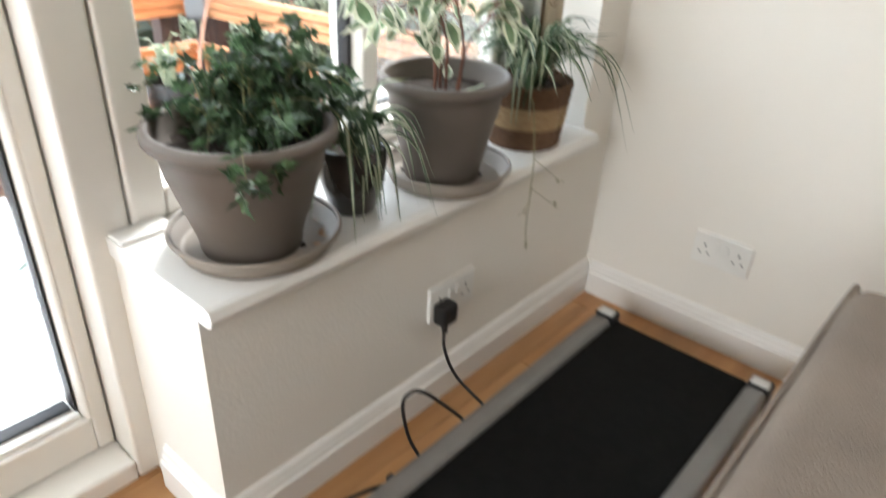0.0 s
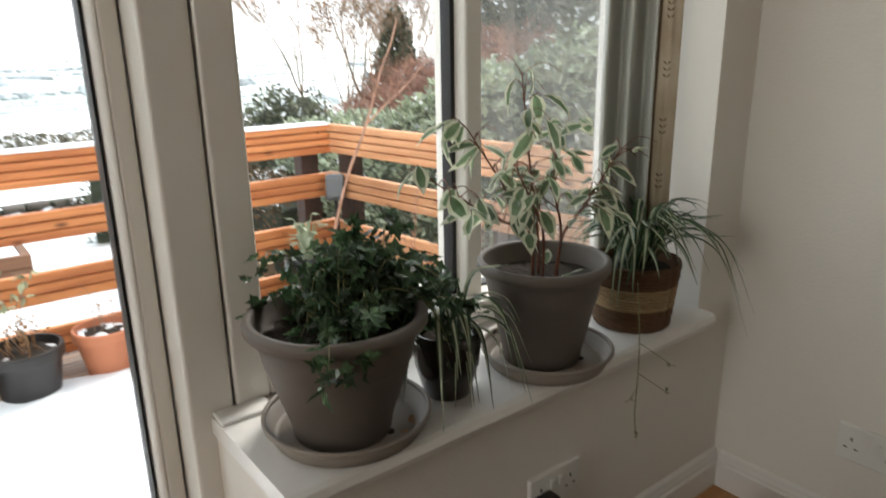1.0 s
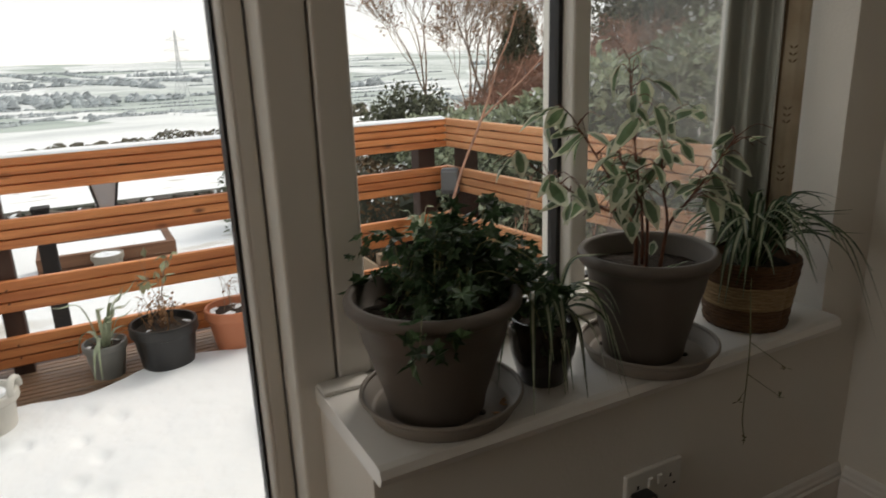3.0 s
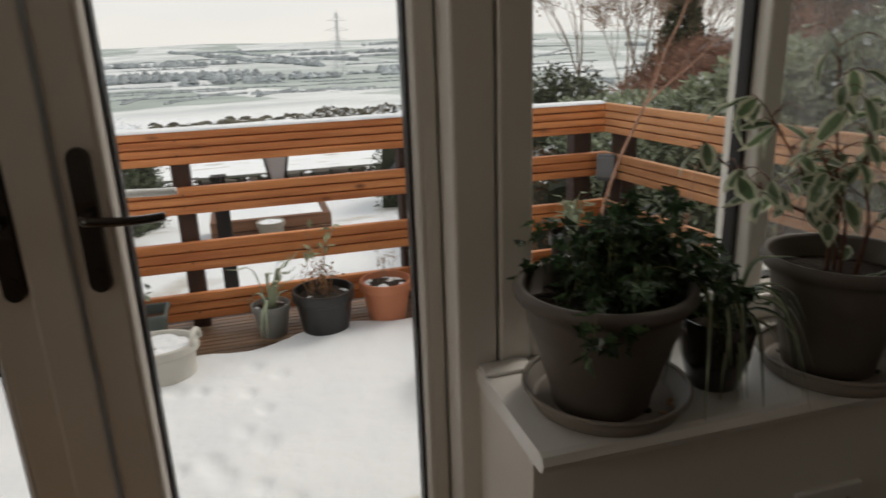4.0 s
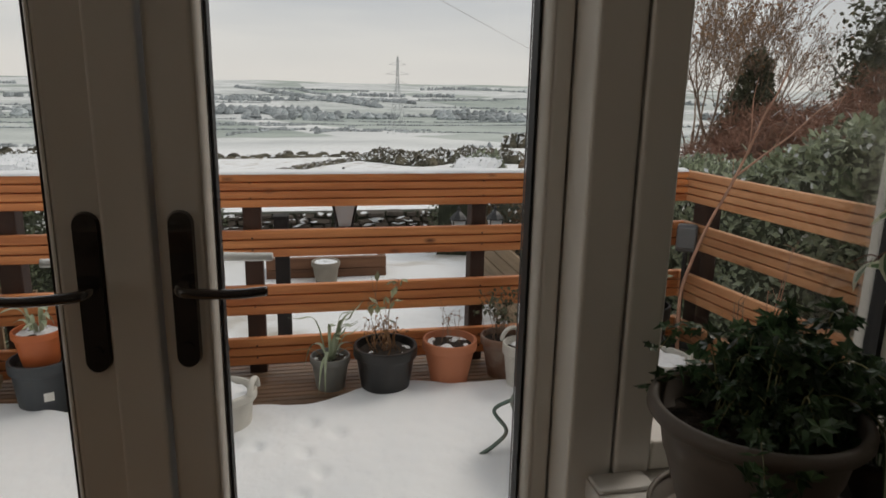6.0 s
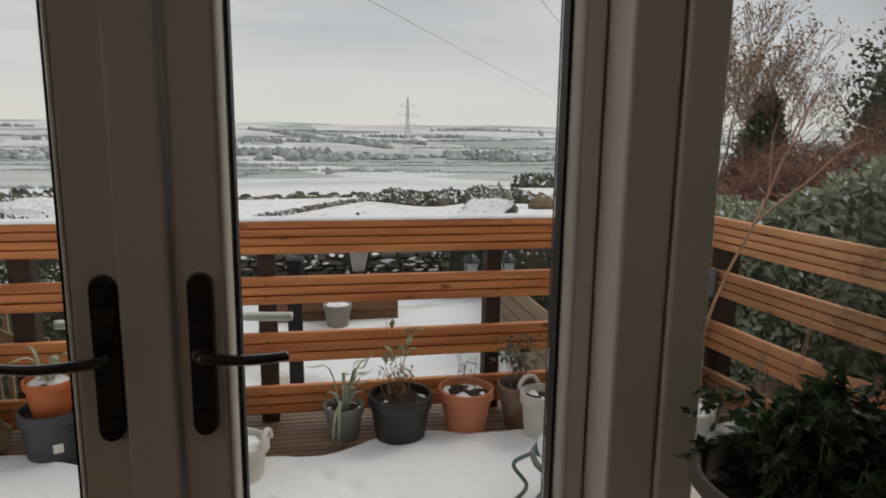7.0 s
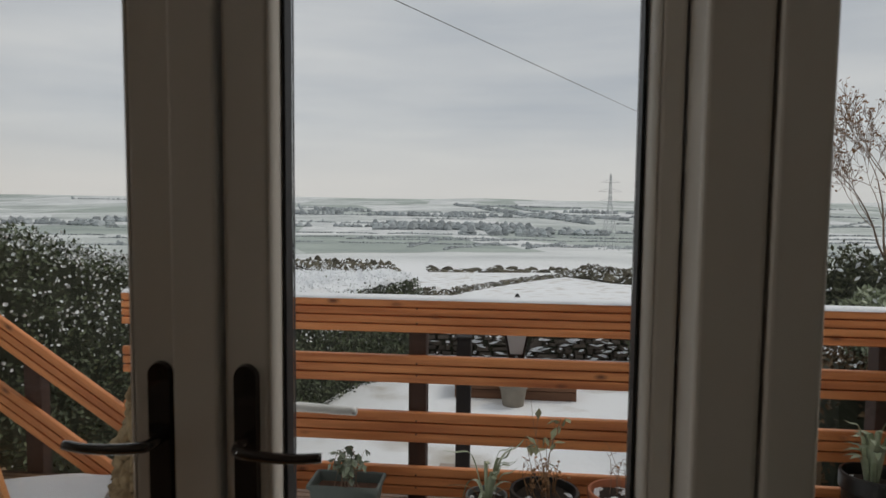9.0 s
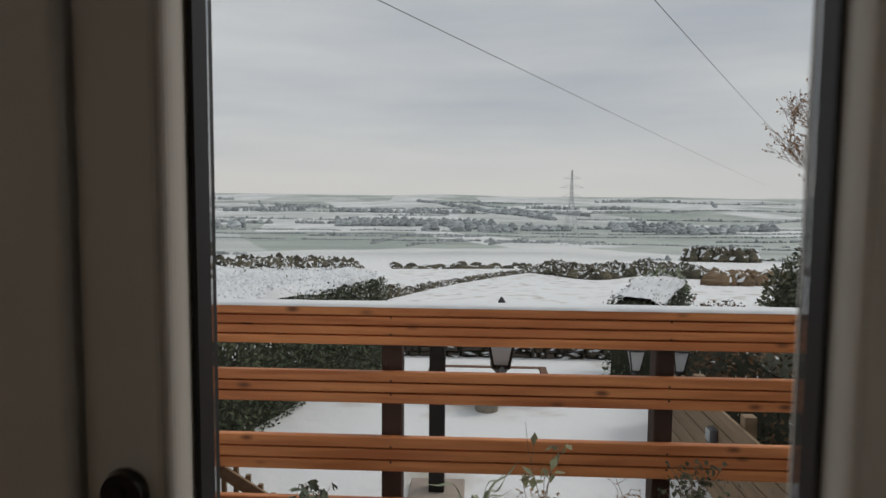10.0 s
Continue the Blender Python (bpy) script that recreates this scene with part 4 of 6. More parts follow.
def ivy_plant():
    t = thing("potted_ivy", "bushy dark green ivy in a large taupe plastic pot", "potted plant", P1 + Vector((0, 0, SAUCER_TOP)))
    rimmed_pot(t, 0.143, 0.080, 0.205, TAUPE_POT)
    r = random.Random(11)
    L, S = Leaves(), Leaves()
    for k in range(80):
        a = r.gauss(1.9, 1.15)
        a0, r0 = r.uniform(0, 6.28), 0.072 * math.sqrt(r.random())
        base = Vector((r0 * math.cos(a0) - 0.018, r0 * math.sin(a0) + 0.036, 0.165))
        out = Vector((math.cos(a), math.sin(a), 0))
        reach = r.uniform(0.02, 0.11) + (0.04 if 0.6 < a < 2.6 else 0)
        rise = r.uniform(0.04, 0.145) * (1.05 - reach * 1.6)
        fall = r.uniform(0.0, 0.14) if reach > 0.1 else r.uniform(0, 0.05)
        if k < 12:
            out, reach, rise, fall = Vector((math.cos(1.1 + 0.13 * k), math.sin(1.1 + 0.13 * k), 0)), r.uniform(0.12, 0.165), r.uniform(0.04, 0.09), r.uniform(0.03, 0.11)
        elif k < 19:
            out, reach, rise, fall = Vector((math.cos(-0.95 + 0.07 * (k - 12)), math.sin(-0.95 + 0.07 * (k - 12)), 0)), r.uniform(0.13, 0.165), 0.045, r.uniform(0.03, 0.10)
        elif k < 24:
            out, reach, rise, fall = Vector((math.cos(3.9 + 0.12 * (k - 20)), math.sin(3.9 + 0.12 * (k - 20)), 0)), r.uniform(0.07, 0.10), 0.05, r.uniform(0.02, 0.05)
        elif k < 34:
            reach, rise, fall = r.uniform(0.02, 0.08), r.uniform(0.11, 0.158), r.uniform(0.0, 0.03)
        pts = arc([base, base + out * reach * 0.35 + Vector((0, 0, rise)), base + out * reach * 0.8 + Vector((0, 0, rise - fall * 0.25)), base + out * reach * 1.05 + Vector((0, 0, rise - fall))], 4)
        S.twig(pts, 0.0012, 0.6)
        for p in pts[2:]:
            for _ in range(r.choice((1, 1, 2, 2))):
                d = (out * 0.6 + anyway(r) * 0.9 + Vector((0, 0, -0.35))).normalized()
                up = (Vector((0, 0, 1)) + anyway(r) * 0.9)
                L.lobed(p + anyway(r) * 0.014, d, up, r.choice((0.016, 0.020, 0.024, 0.029, 0.034)) * r.uniform(0.85, 1.15))
    L.done("leaves", IVY, t)
    tagged(S.done("stem_tangle", STEM_GREEN, t), kind="stuff")
    return t


ivy_plant()


def ficus_plant():
    t = thing("potted_ficus", "variegated weeping fig with drooping cream-edged leaves in a taupe pot", "potted plant", P2 + Vector((0, 0, SAUCER_TOP)))
    rimmed_pot(t, 0.128, 0.076, 0.205, TAUPE_POT)
    r = random.Random(23)
    S, L = Leaves(), Leaves()
    mains = (((-0.016, 0.004), (-0.03, -0.015), (-0.015, -0.05), 0.385), ((0.020, 0.012), (0.035, 0.075), (0.03, 0.175), 0.235), ((-0.006, -0.022), (-0.04, -0.11), (-0.03, -0.25), 0.225),
             ((0.006, 0.024), (-0.03, 0.055), (-0.05, 0.085), 0.28), ((0.010, -0.012), (0.04, -0.06), (0.05, -0.12), 0.23), ((-0.02, -0.006), (-0.06, -0.05), (-0.08, -0.12), 0.29))
    tips = []
    for a, b, c, h in mains:
        pts = arc([(a[0], a[1], 0.15), (a[0] * 1.5, a[1] * 1.5, 0.25), (b[0], b[1], 0.16 + h * 0.62), (c[0], c[1], 0.16 + h)], 6)
        M = Leaves()
        M.twig(pts, 0.0034, 0.35, 6)
        M.done("stem", STEM_RED, t, "thin red-brown stem")
        tips += [(p, (pts[min(i + 1, len(pts) - 1)] - pts[i - 1]).normalized()) for i, p in enumerate(pts) if i > 8]
    for p, d in tips:
        for _ in range(2):
            q = d * 0.4 + anyway(r)
            q.z = abs(q.z) * 0.3 + 0.02
            q = q.normalized() * r.uniform(0.03, 0.085)
            pts = arc([p, p + q * 0.5 + Vector((0, 0, 0.012)), p + q + Vector((0, 0, -0.012))], 3)
            S.twig(pts, 0.0012, 0.5)
            side = q.cross(Vector((0, 0, 1))).normalized()
            for i, w in enumerate(pts[1:]):
                if r.random() < 0.15:
                    hang = (q.normalized() * r.uniform(0.2, 0.9) + side * r.choice((-1, 1)) * r.uniform(0.1, 0.8) + Vector((0, 0, r.uniform(-0.9, 0.15)))).normalized()
                    L.twocolour(w, hang, Vector((0, 0, 1)) + anyway(r) * 0.7, r.uniform(0.038, 0.066), r.uniform(0.022, 0.036), r.uniform(0.2, 0.8))
    for k in range(3):
        a = r.uniform(0, 6.28)
        L.twocolour(Vector((0.05 * math.cos(a), 0.05 * math.sin(a), 0.175)), Vector((math.cos(a), math.sin(a), 0.8)), Vector((0, 0, 1)), 0.04, 0.022, 0.1)
    L.done("leaves", [FICUS_IN, FICUS_OUT], t)
    tagged(S.done("twig_tangle", STEM_RED, t, "fine red-brown twigs"), kind="stuff")


ficus_plant()


def arching(r, base, a, reach, rise, fall, steps=4):
    out = Vector((math.cos(a), math.sin(a), 0))
    bend = Vector((-out.y, out.x, 0)) * r.uniform(-0.25, 0.25) * reach
    return arc([base, base + out * reach * 0.3 + Vector((0, 0, rise * 0.8)), base + out * reach * 0.7 + bend * 0.5 + Vector((0, 0, rise * 0.9 - fall * 0.2)), base + out * reach + bend + Vector((0, 0, rise - fall))], steps)


def small_spider():
    t = thing("potted_spider_plant", "small spider plant in a dark glazed pot between the larger pots", "potted plant", (-1.000, 0.885, SILL_Z))
    part("pot", lathe([(0, 0), (0.040, 0), (0.043, 0.004), (0.058, 0.06), (0.062, 0.10), (0.060, 0.122), (0.056, 0.124), (0.053, 0.115), (0.05, 0.10), (0, 0.10)], 48), DARK_POT, t, smooth=True)
    part("soil", lathe([(0.051, 0.101), (0.03, 0.106), (0.001, 0.107)], 24), SOIL, t)
    r = random.Random(5)
    L = Leaves()
    for k in range(13):
        a = r.uniform(-1.5, 1.5)
        b = Vector((0.015 * math.cos(a), 0.015 * math.sin(a), 0.105))
        reach = r.uniform(0.08, 0.15)
        L.blade(arching(r, b, a, reach, r.uniform(0.05, 0.12), r.uniform(0.08, 0.19)), r.uniform(0.011, 0.016))
    for a, reach in ((-0.45, 0.055), (-0.2, 0.06), (0.0, 0.058)):
        L.blade(arching(r, Vector((0.02, 0, 0.107)), a, reach, 0.02, 0.12), 0.012)
    L.done("leaves", [SPIDER_GREEN, SPIDER_CREAM], t)
    for a, reach, rise, fall in ((0.55, 0.10, 0.03, 0.13), (0.85, 0.12, 0.07, 0.12), (1.1, 0.13, 0.09, 0.09), (1.35, 0.14, 0.06, 0.13), (1.6, 0.12, 0.13, 0.02), (-0.3, 0.06, 0.02, 0.13)):
        P = Leaves()
        P.blade(arching(r, Vector((0.015, 0.01, 0.107)), a, reach, rise, fall, 5), 0.0125)
        P.done("blade", [SPIDER_CREAM, SPIDER_GREEN], t, "cream strap leaf with a green stripe", True)


small_spider()


def basket_plant():
    t = thing("potted_spider_plant", "spider plant in a banded rush basket on the sill", "potted plant", (-0.995, 1.412, SILL_Z))
    h, rb, rt = 0.145, 0.080, 0.097
    pot = thing("basket", "", "")
    pot.parent = t
    part("liner", lathe([(0, 0.002), (rb * 0.93, 0.002), (rt * 0.92, h - 0.006), (rt * 0.88, h - 0.006), (rt * 0.8, h * 0.8), (0, h * 0.8)], 32), WICKER_DARK, pot, smooth=True)
    for k in range(21):
        z = 0.004 + k * (h - 0.006) / 20
        rr = rb + (rt - rb) * z / h + 0.001 * math.sin(k * 2.1)
        ring = [(rr * math.cos(a), rr * math.sin(a), z + 0.0008 * math.sin(a * 17 + k)) for a in np.linspace(0, 2 * math.pi, 49)]
        part("rush_coil", tube(ring, 0.0040, 6), WICKER_PALE if 7 <= k <= 13 else WICKER_DARK, pot, "natural pale coil" if 7 <= k <= 13 else "", True)
    part("soil", lathe([(rt * 0.86, h * 0.86), (rt * 0.5, h * 0.88), (0.001, h * 0.89)], 28), SOIL, t)
    r = random.Random(9)
    L = Leaves()
    for k in range(85):
        a = r.uniform(0, 6.28)
        b = Vector((0.03 * math.cos(a), 0.03 * math.sin(a), h * 0.88))
        reach = r.uniform(0.07, 0.20)
        if math.cos(a) < -0.3:
            reach = min(reach, 0.14)
        L.blade(arching(r, b, a, reach, r.uniform(0.08, 0.17), r.uniform(0.0, 0.11)), r.uniform(0.009, 0.014), r.random() < 0.75)
    for a, reach, rise, fall in ((0.9, 0.25, 0.10, 0.20), (1.05, 0.27, 0.10, 0.22), (0.75, 0.24, 0.09, 0.24), (1.2, 0.22, 0.12, 0.16), (-1.2, 0.24, 0.12, 0.13), (-1.35, 0.26, 0.10, 0.10)):
        L.blade(arching(r, Vector((0.01, 0, h * 0.88)), a, reach, rise, fall, 5), 0.013)
    L.done("leaves", [SPIDER_GREEN, SPIDER_CREAM], t)
    S = Leaves()
    o = Vector((-0.995, 1.412, SILL_Z))
    run = arc([Vector((-0.97, 1.39, 0.66)) - o, Vector((-0.90, 1.30, 0.64)) - o, Vector((-0.865, 1.265, 0.56)) - o, Vector((-0.862, 1.262, 0.48)) - o, Vector((-0.86, 1.258, 0.40)) - o, Vector((-0.86, 1.27, 0.355)) - o], 5)
    S.twig(run, 0.0012, 0.8)
    for i, q in ((14, Vector((0.02, 0.075, -0.06))), (10, Vector((0.01, 0.10, -0.075))), (16, Vector((0.0, -0.02, -0.02)))):
        S.twig([run[i], run[i] + q * 0.5, run[i] + q], 0.0009, 0.7)
        for _ in range(5):
            S.leaf(run[i] + q, anyway(r), Vector((0, 0, 1)), 0.012, 0.004)
    for _ in range(7):
        S.leaf(run[-1], anyway(r) + Vector((0, 0, -0.4)), Vector((0, 0, 1)), 0.016, 0.005)
    S.done("runner", STEM_GREEN, t, "hanging runner with tiny plantlets")


basket_plant()
r = random.Random(3)
for k, (dx, dy) in enumerate(((0.078, 0.062), (0.06, 0.085))):
    L = Leaves()
    for j in range(3):
        L.leaf(Vector((0, 0, 0.004)), anyway(r) * Vector((1, 1, 0.2)).length * 0.5 + Vector((0.2, 0.3, 0)), Vector((0, 0, 1)), 0.016, 0.009, 0.5)
    ob = L.done("fallen_leaf", DRY_LEAF)
    tagged(ob, "dry curled leaf fallen in the saucer", "leaf", "fallen leaves")
    ob.location = P1 + Vector((dx, dy, 0.008))

# ---- pots and things on the deck ----
DZ = DECK_Z


def plain_pot(name, label, at, r_top, r_base, h, material, lip=0.012, group="pots on the deck", fill=SOIL, category="plant pot", snow=0.0):
    t = thing(name, label, category, at, 0, group)
    p = [(0, 0), (r_base, 0), (r_base * 1.02, 0.005), (r_top * 0.90, h * 0.76), (r_top * 0.91, h * 0.78), (r_top * 0.985, h * 0.80), (r_top, h * 0.83), (r_top, h * 0.97), (r_top * 0.98, h), (r_top * 0.90, h), (r_top * 0.885, h * 0.96), (r_top * 0.84, h * 0.82), (0, h * 0.82)]
    part("pot", lathe(p, 48), material, t, smooth=False)
    bm = lathe([(r_top * 0.865, h * 0.86), (r_top * 0.55, h * 0.885), (0.001, h * 0.89)], 28)
    for v in bm.verts:
        v.co.z += 0.006 * noise.noise(v.co * 40 + Vector(at))
    part("soil", bm, fill, t)
    if snow:
        rr = random.Random(int(abs(at[1]) * 1000))
        off = Vector((rr.uniform(0, 50), rr.uniform(0, 50), 0))
        bm = lathe([(r_top * 0.84 * q, 0) for q in np.linspace(1, 0.02, 22)], 56)
        for v in bm.verts:
            q = v.co.length / (r_top * 0.84)
            lump = noise.noise(v.co * 16 + off) + 0.5 * noise.noise(v.co * 38 + off)
            v.co.z = h * (0.868 + 0.02 * (1 - q)) + 0.018 * lump - 0.009 + 0.007 * min(snow, 4) - (0.02 if q > 0.97 else 0)
        part("snow_patch", bm, SNOW, t, "patch of snow on the soil", True)
    return t


def strap_plant(parent, h, count, seed, reach=(0.05, 0.2), rise=(0.08, 0.2), fall=(0, 0.12), width=(0.012, 0.022), material=ALOE, spread=0.03):
    r = random.Random(seed)
    for k in range(count):
        L = Leaves()
        a = r.uniform(0, 6.28)
        b = Vector((spread * r.uniform(0.2, 1) * math.cos(a), spread * r.uniform(0.2, 1) * math.sin(a), h))
        L.blade(arching(r, b, a, r.uniform(*reach), r.uniform(*rise), r.uniform(*fall)), r.uniform(*width), False, 0.02)
        L.done("blade", material, parent)


def twiggy(parent, h, count, seed, tall=0.2, material=TWIG, leafy=0.0, leaf_material=ALOE, spread=0.06, thick=0.0022, leaf=0.03):
    """Thin bare stems, with a few limp leaves at their ends."""
    r = random.Random(seed)
    S, L = Leaves(), Leaves()
    for k in range(count):
        a = r.uniform(0, 6.28)
        b = Vector((spread * r.random() * math.cos(a), spread * r.random() * math.sin(a), h))
        top = b + Vector((r.uniform(-0.4, 0.4), r.uniform(-0.4, 0.4), 1)) * tall * r.uniform(0.5, 1)
        pts = arc([b, b.lerp(top, 0.5) + anyway(r) * 0.02, top], 4)
        S.twig(pts, thick, 0.5)
        for p in pts[6:]:
            q = p + (anyway(r) + Vector((0, 0, 0.6))) * tall * 0.18
            S.twig([p, q], thick * 0.6, 0.5)
            for _ in range(3):
                if r.random() < leafy:
                    L.leaf(q, anyway(r) + Vector((0, 0, -0.5)), Vector((0, 0, 1)), leaf * r.uniform(0.7, 1.3), leaf * 0.75, 0.4, 0.3)
    tagged(S.done("stems", material, parent), kind="stuff")
    if L.v:
        tagged(L.done("leaves", leaf_material, parent), kind="stuff")


g = plain_pot("plant_pot", "small grey plastic pot with limp strap leaves and snow", (-3.175, 0.177, DZ), 0.090, 0.062, 0.155, GREY_POT, snow=1.0)
strap_plant(g, 0.13, 10, 1, (0.10, 0.26), (0.13, 0.27), (-0.06, 0.02), (0.012, 0.020))
strap_plant(g, 0.13, 4, 2, (0.14, 0.22), (0.05, 0.09), (0.14, 0.2), (0.012, 0.018))
strap_plant(g, 0.13, 2, 4, (0.16, 0.22), (0.06, 0.1), (0.02, 0.08), (0.008, 0.012), DRY_LEAF)
g = plain_pot("plant_pot", "black nursery pot with bare stems and limp leaves", (-3.065, 0.413, DZ), 0.140, 0.098, 0.235, BLACK_POT, snow=0.25)
twiggy(g, 0.20, 26, 5, 0.14, DRY_LEAF, 0.25, DRY_LEAF, 0.09, 0.0022, 0.02)
twiggy(g, 0.20, 5, 8, 0.40, TWIG, 0.40, shade("limp_pale_leaf", (0.30, 0.31, 0.19), 0.6, (0.22, 0.22, 0.12), 30, island=0.3), 0.03, 0.0024, 0.042)
g = plain_pot("plant_pot", "terracotta-coloured plastic pot with snow on its soil", (-3.115, 0.712, DZ), 0.124, 0.078, 0.225, TERRACOTTA, snow=1.2)
twiggy(g, 0.19, 7, 13, 0.22, TWIG, 0.12, DRY_LEAF, 0.07, 0.0018, 0.02)
g = plain_pot("plant_pot", "weathered brown clay pot with a small frosted shrub", (-3.19, 0.985, DZ), 0.105, 0.065, 0.20, shade("weathered_clay", (0.24, 0.12, 0.075), 0.85, (0.34, 0.27, 0.22), 12, 0.3, 40))
twiggy(g, 0.16, 26, 17, 0.24, TWIG, 0.95, CONIFER, 0.07, 0.0018, 0.022)


def bucket(at, r_top, r_base, h, label, handle_turn, seed, snow=1.5):
    """A moulded cream tub with two raised loop handles."""
    t = plain_pot("garden_tub", label, at, r_top, r_base, h, CREAM_STONE, group="cream tubs on the deck", category="tub", snow=snow)
    for s in (0, math.pi):
        a = handle_turn + s
        pts = []
        for q in np.linspace(0, math.pi, 11):
            w = 0.052 * math.cos(q)
            pts.append((r_top * 0.95 * math.cos(a) - w * math.sin(a), r_top * 0.95 * math.sin(a) + w * math.cos(a), h * 0.96 + 0.05 * math.sin(q)))
        part("handle", tube(pts, 0.010, 10), CREAM_STONE, t, smooth=True)
    return t


oval = bucket((-2.82, -0.290, DZ), 0.140, 0.115, 0.185, "cream moulded oval tub with loop handles and snow inside", 1.4, 3, 2.5)
oval.scale = (0.95, 1.22, 1.0)
b = bucket((-2.98, 1.02, DZ), 0.095, 0.065, 0.24, "tall cream tub with snow beside the clay pot", 0.4, 5)
b = bucket((-2.83, 1.60, DZ), 0.135, 0.10, 0.20, "wide cream tub heaped with snow in the corner", 0.9, 7, 3)
t = thing("planter_trough", "green-grey plastic trough with a frosted plant in reddish soil", "planter", (-3.10, -0.405, DZ), 0, "pots on the deck")
bm = bmesh.new()
sections = ((0, 0.062, 0.115), (0.20, 0.078, 0.140), (0.20, 0.086, 0.150), (0.222, 0.088, 0.152), (0.222, 0.076, 0.138), (0.17, 0.070, 0.130))
rings = [[bm.verts.new((sx * hx, sy * hy, z)) for sx, sy in ((-1, -1), (1, -1), (1, 1), (-1, 1))] for z, hx, hy in sections]
for a, b in zip(rings, rings[1:]):
    for k in range(4):
        bm.faces.new((a[k], a[(k + 1) % 4], b[(k + 1) % 4], b[k]))
bm.faces.new(rings[0][::-1])
bmesh.ops.bevel(bm, geom=[e for e in bm.edges], offset=0.004, segments=2, affect="EDGES")
part("trough", bm, GREEN_TROUGH, t)
part("soil", block(-0.071, 0.071, -0.131, 0.131, 0.15, 0.18, 0.005), shade("reddish_compost", (0.13, 0.055, 0.03), 0.95, (0.04, 0.025, 0.018), 30, 0.8, 60), t)
twiggy(t, 0.175, 14, 21, 0.16, TWIG, 0.9, shade("frosted_leaf", (0.24, 0.27, 0.21), 0.6, (0.12, 0.15, 0.09), 25, island=0.4), 0.09, 0.002, 0.035)

g = plain_pot("plant_pot", "slate-grey plastic pot with a blank white label", (-3.135, -0.985, DZ), 0.125, 0.095, 0.235, SLATE_POT)
part("price_label", block(0.115, 0.1165, -0.018, 0.018, 0.085, 0.121), SOCKET_WHITE, g, "white sticker")
for c in g.children:
    if c.name.startswith("price_label"):
        c.matrix_local = pose(0, 0, 0, 0, 0, 25)
g = plain_pot("plant_pot", "small orange pot with snow standing on the slate pot", (-3.135, -0.985, DZ + 0.212), 0.098, 0.068, 0.145, BRIGHT_ORANGE, snow=2.0)
strap_plant(g, 0.125, 10, 31, (0.05, 0.17), (0.06, 0.15), (0.0, 0.08))
g = plain_pot("plant_pot", "black pot with upright grey-green sword leaves", (-3.17, 1.70, DZ), 0.115, 0.085, 0.33, BLACK_POT, snow=0.5)
strap_plant(g, 0.28, 26, 41, (0.02, 0.12), (0.12, 0.30), (0.0, 0.04), (0.016, 0.028))


def wrapped_plant():
    """A plant bound up in hessian for the winter: gathered at the neck, creased all over."""
    t = thing("wrapped_plant", "plant bundled in creased hessian fleece tied at the top", "wrapped plant", (-3.17, -1.345, DZ - 0.002))
    prof = [(0.08, 0.0), (0.100, 0.03), (0.098, 0.12), (0.090, 0.22), (0.082, 0.31), (0.064, 0.36), (0.050, 0.40), (0.042, 0.47), (0.026, 0.54), (0.011, 0.59), (0.003, 0.615)]
    bm = bmesh.new()
    rows, n = [], 150
    zs = np.linspace(0, 0.615, 120)
    for z in zs:
        rr = float(np.interp(z, [b for _, b in prof], [a for a, _ in prof]))
        row = []
        for k in range(n):
            a = 2 * math.pi * k / n
            p = Vector((math.cos(a) * 1.3, math.sin(a) * 1.3, z * 6))
            e = Vector((math.cos(a) * 2.4 + 0.8 * noise.noise(p), math.sin(a) * 2.4, z * 4.2))
            w = (0.35 + 0.65 * min(1, rr / 0.09)) * (0.115 * (abs(noise.noise(e * 1.5)) + 0.5 * abs(noise.noise(e * 3.6 + Vector((9, 0, 0)))) - 0.22) + 0.006 * noise.noise(e * 9))
            row.append(bm.verts.new(((rr + w) * math.cos(a), (rr + w) * math.sin(a), z)))
        rows.append(row)
    for a, b in zip(rows, rows[1:]):
        for k in range(n):
            bm.faces.new((a[k], a[(k + 1) % n], b[(k + 1) % n], b[k]))
    bm.faces.new(rows[-1])
    bm.faces.new(rows[0][::-1])
    part("wrap", bm, HESSIAN, t, smooth=True)
    part("tie", tube([(0.062 * math.cos(a), 0.062 * math.sin(a), 0.392 + 0.01 * math.sin(a * 2)) for a in np.linspace(0, 6.3, 33)], 0.006, 6), HESSIAN, t)


wrapped_plant()


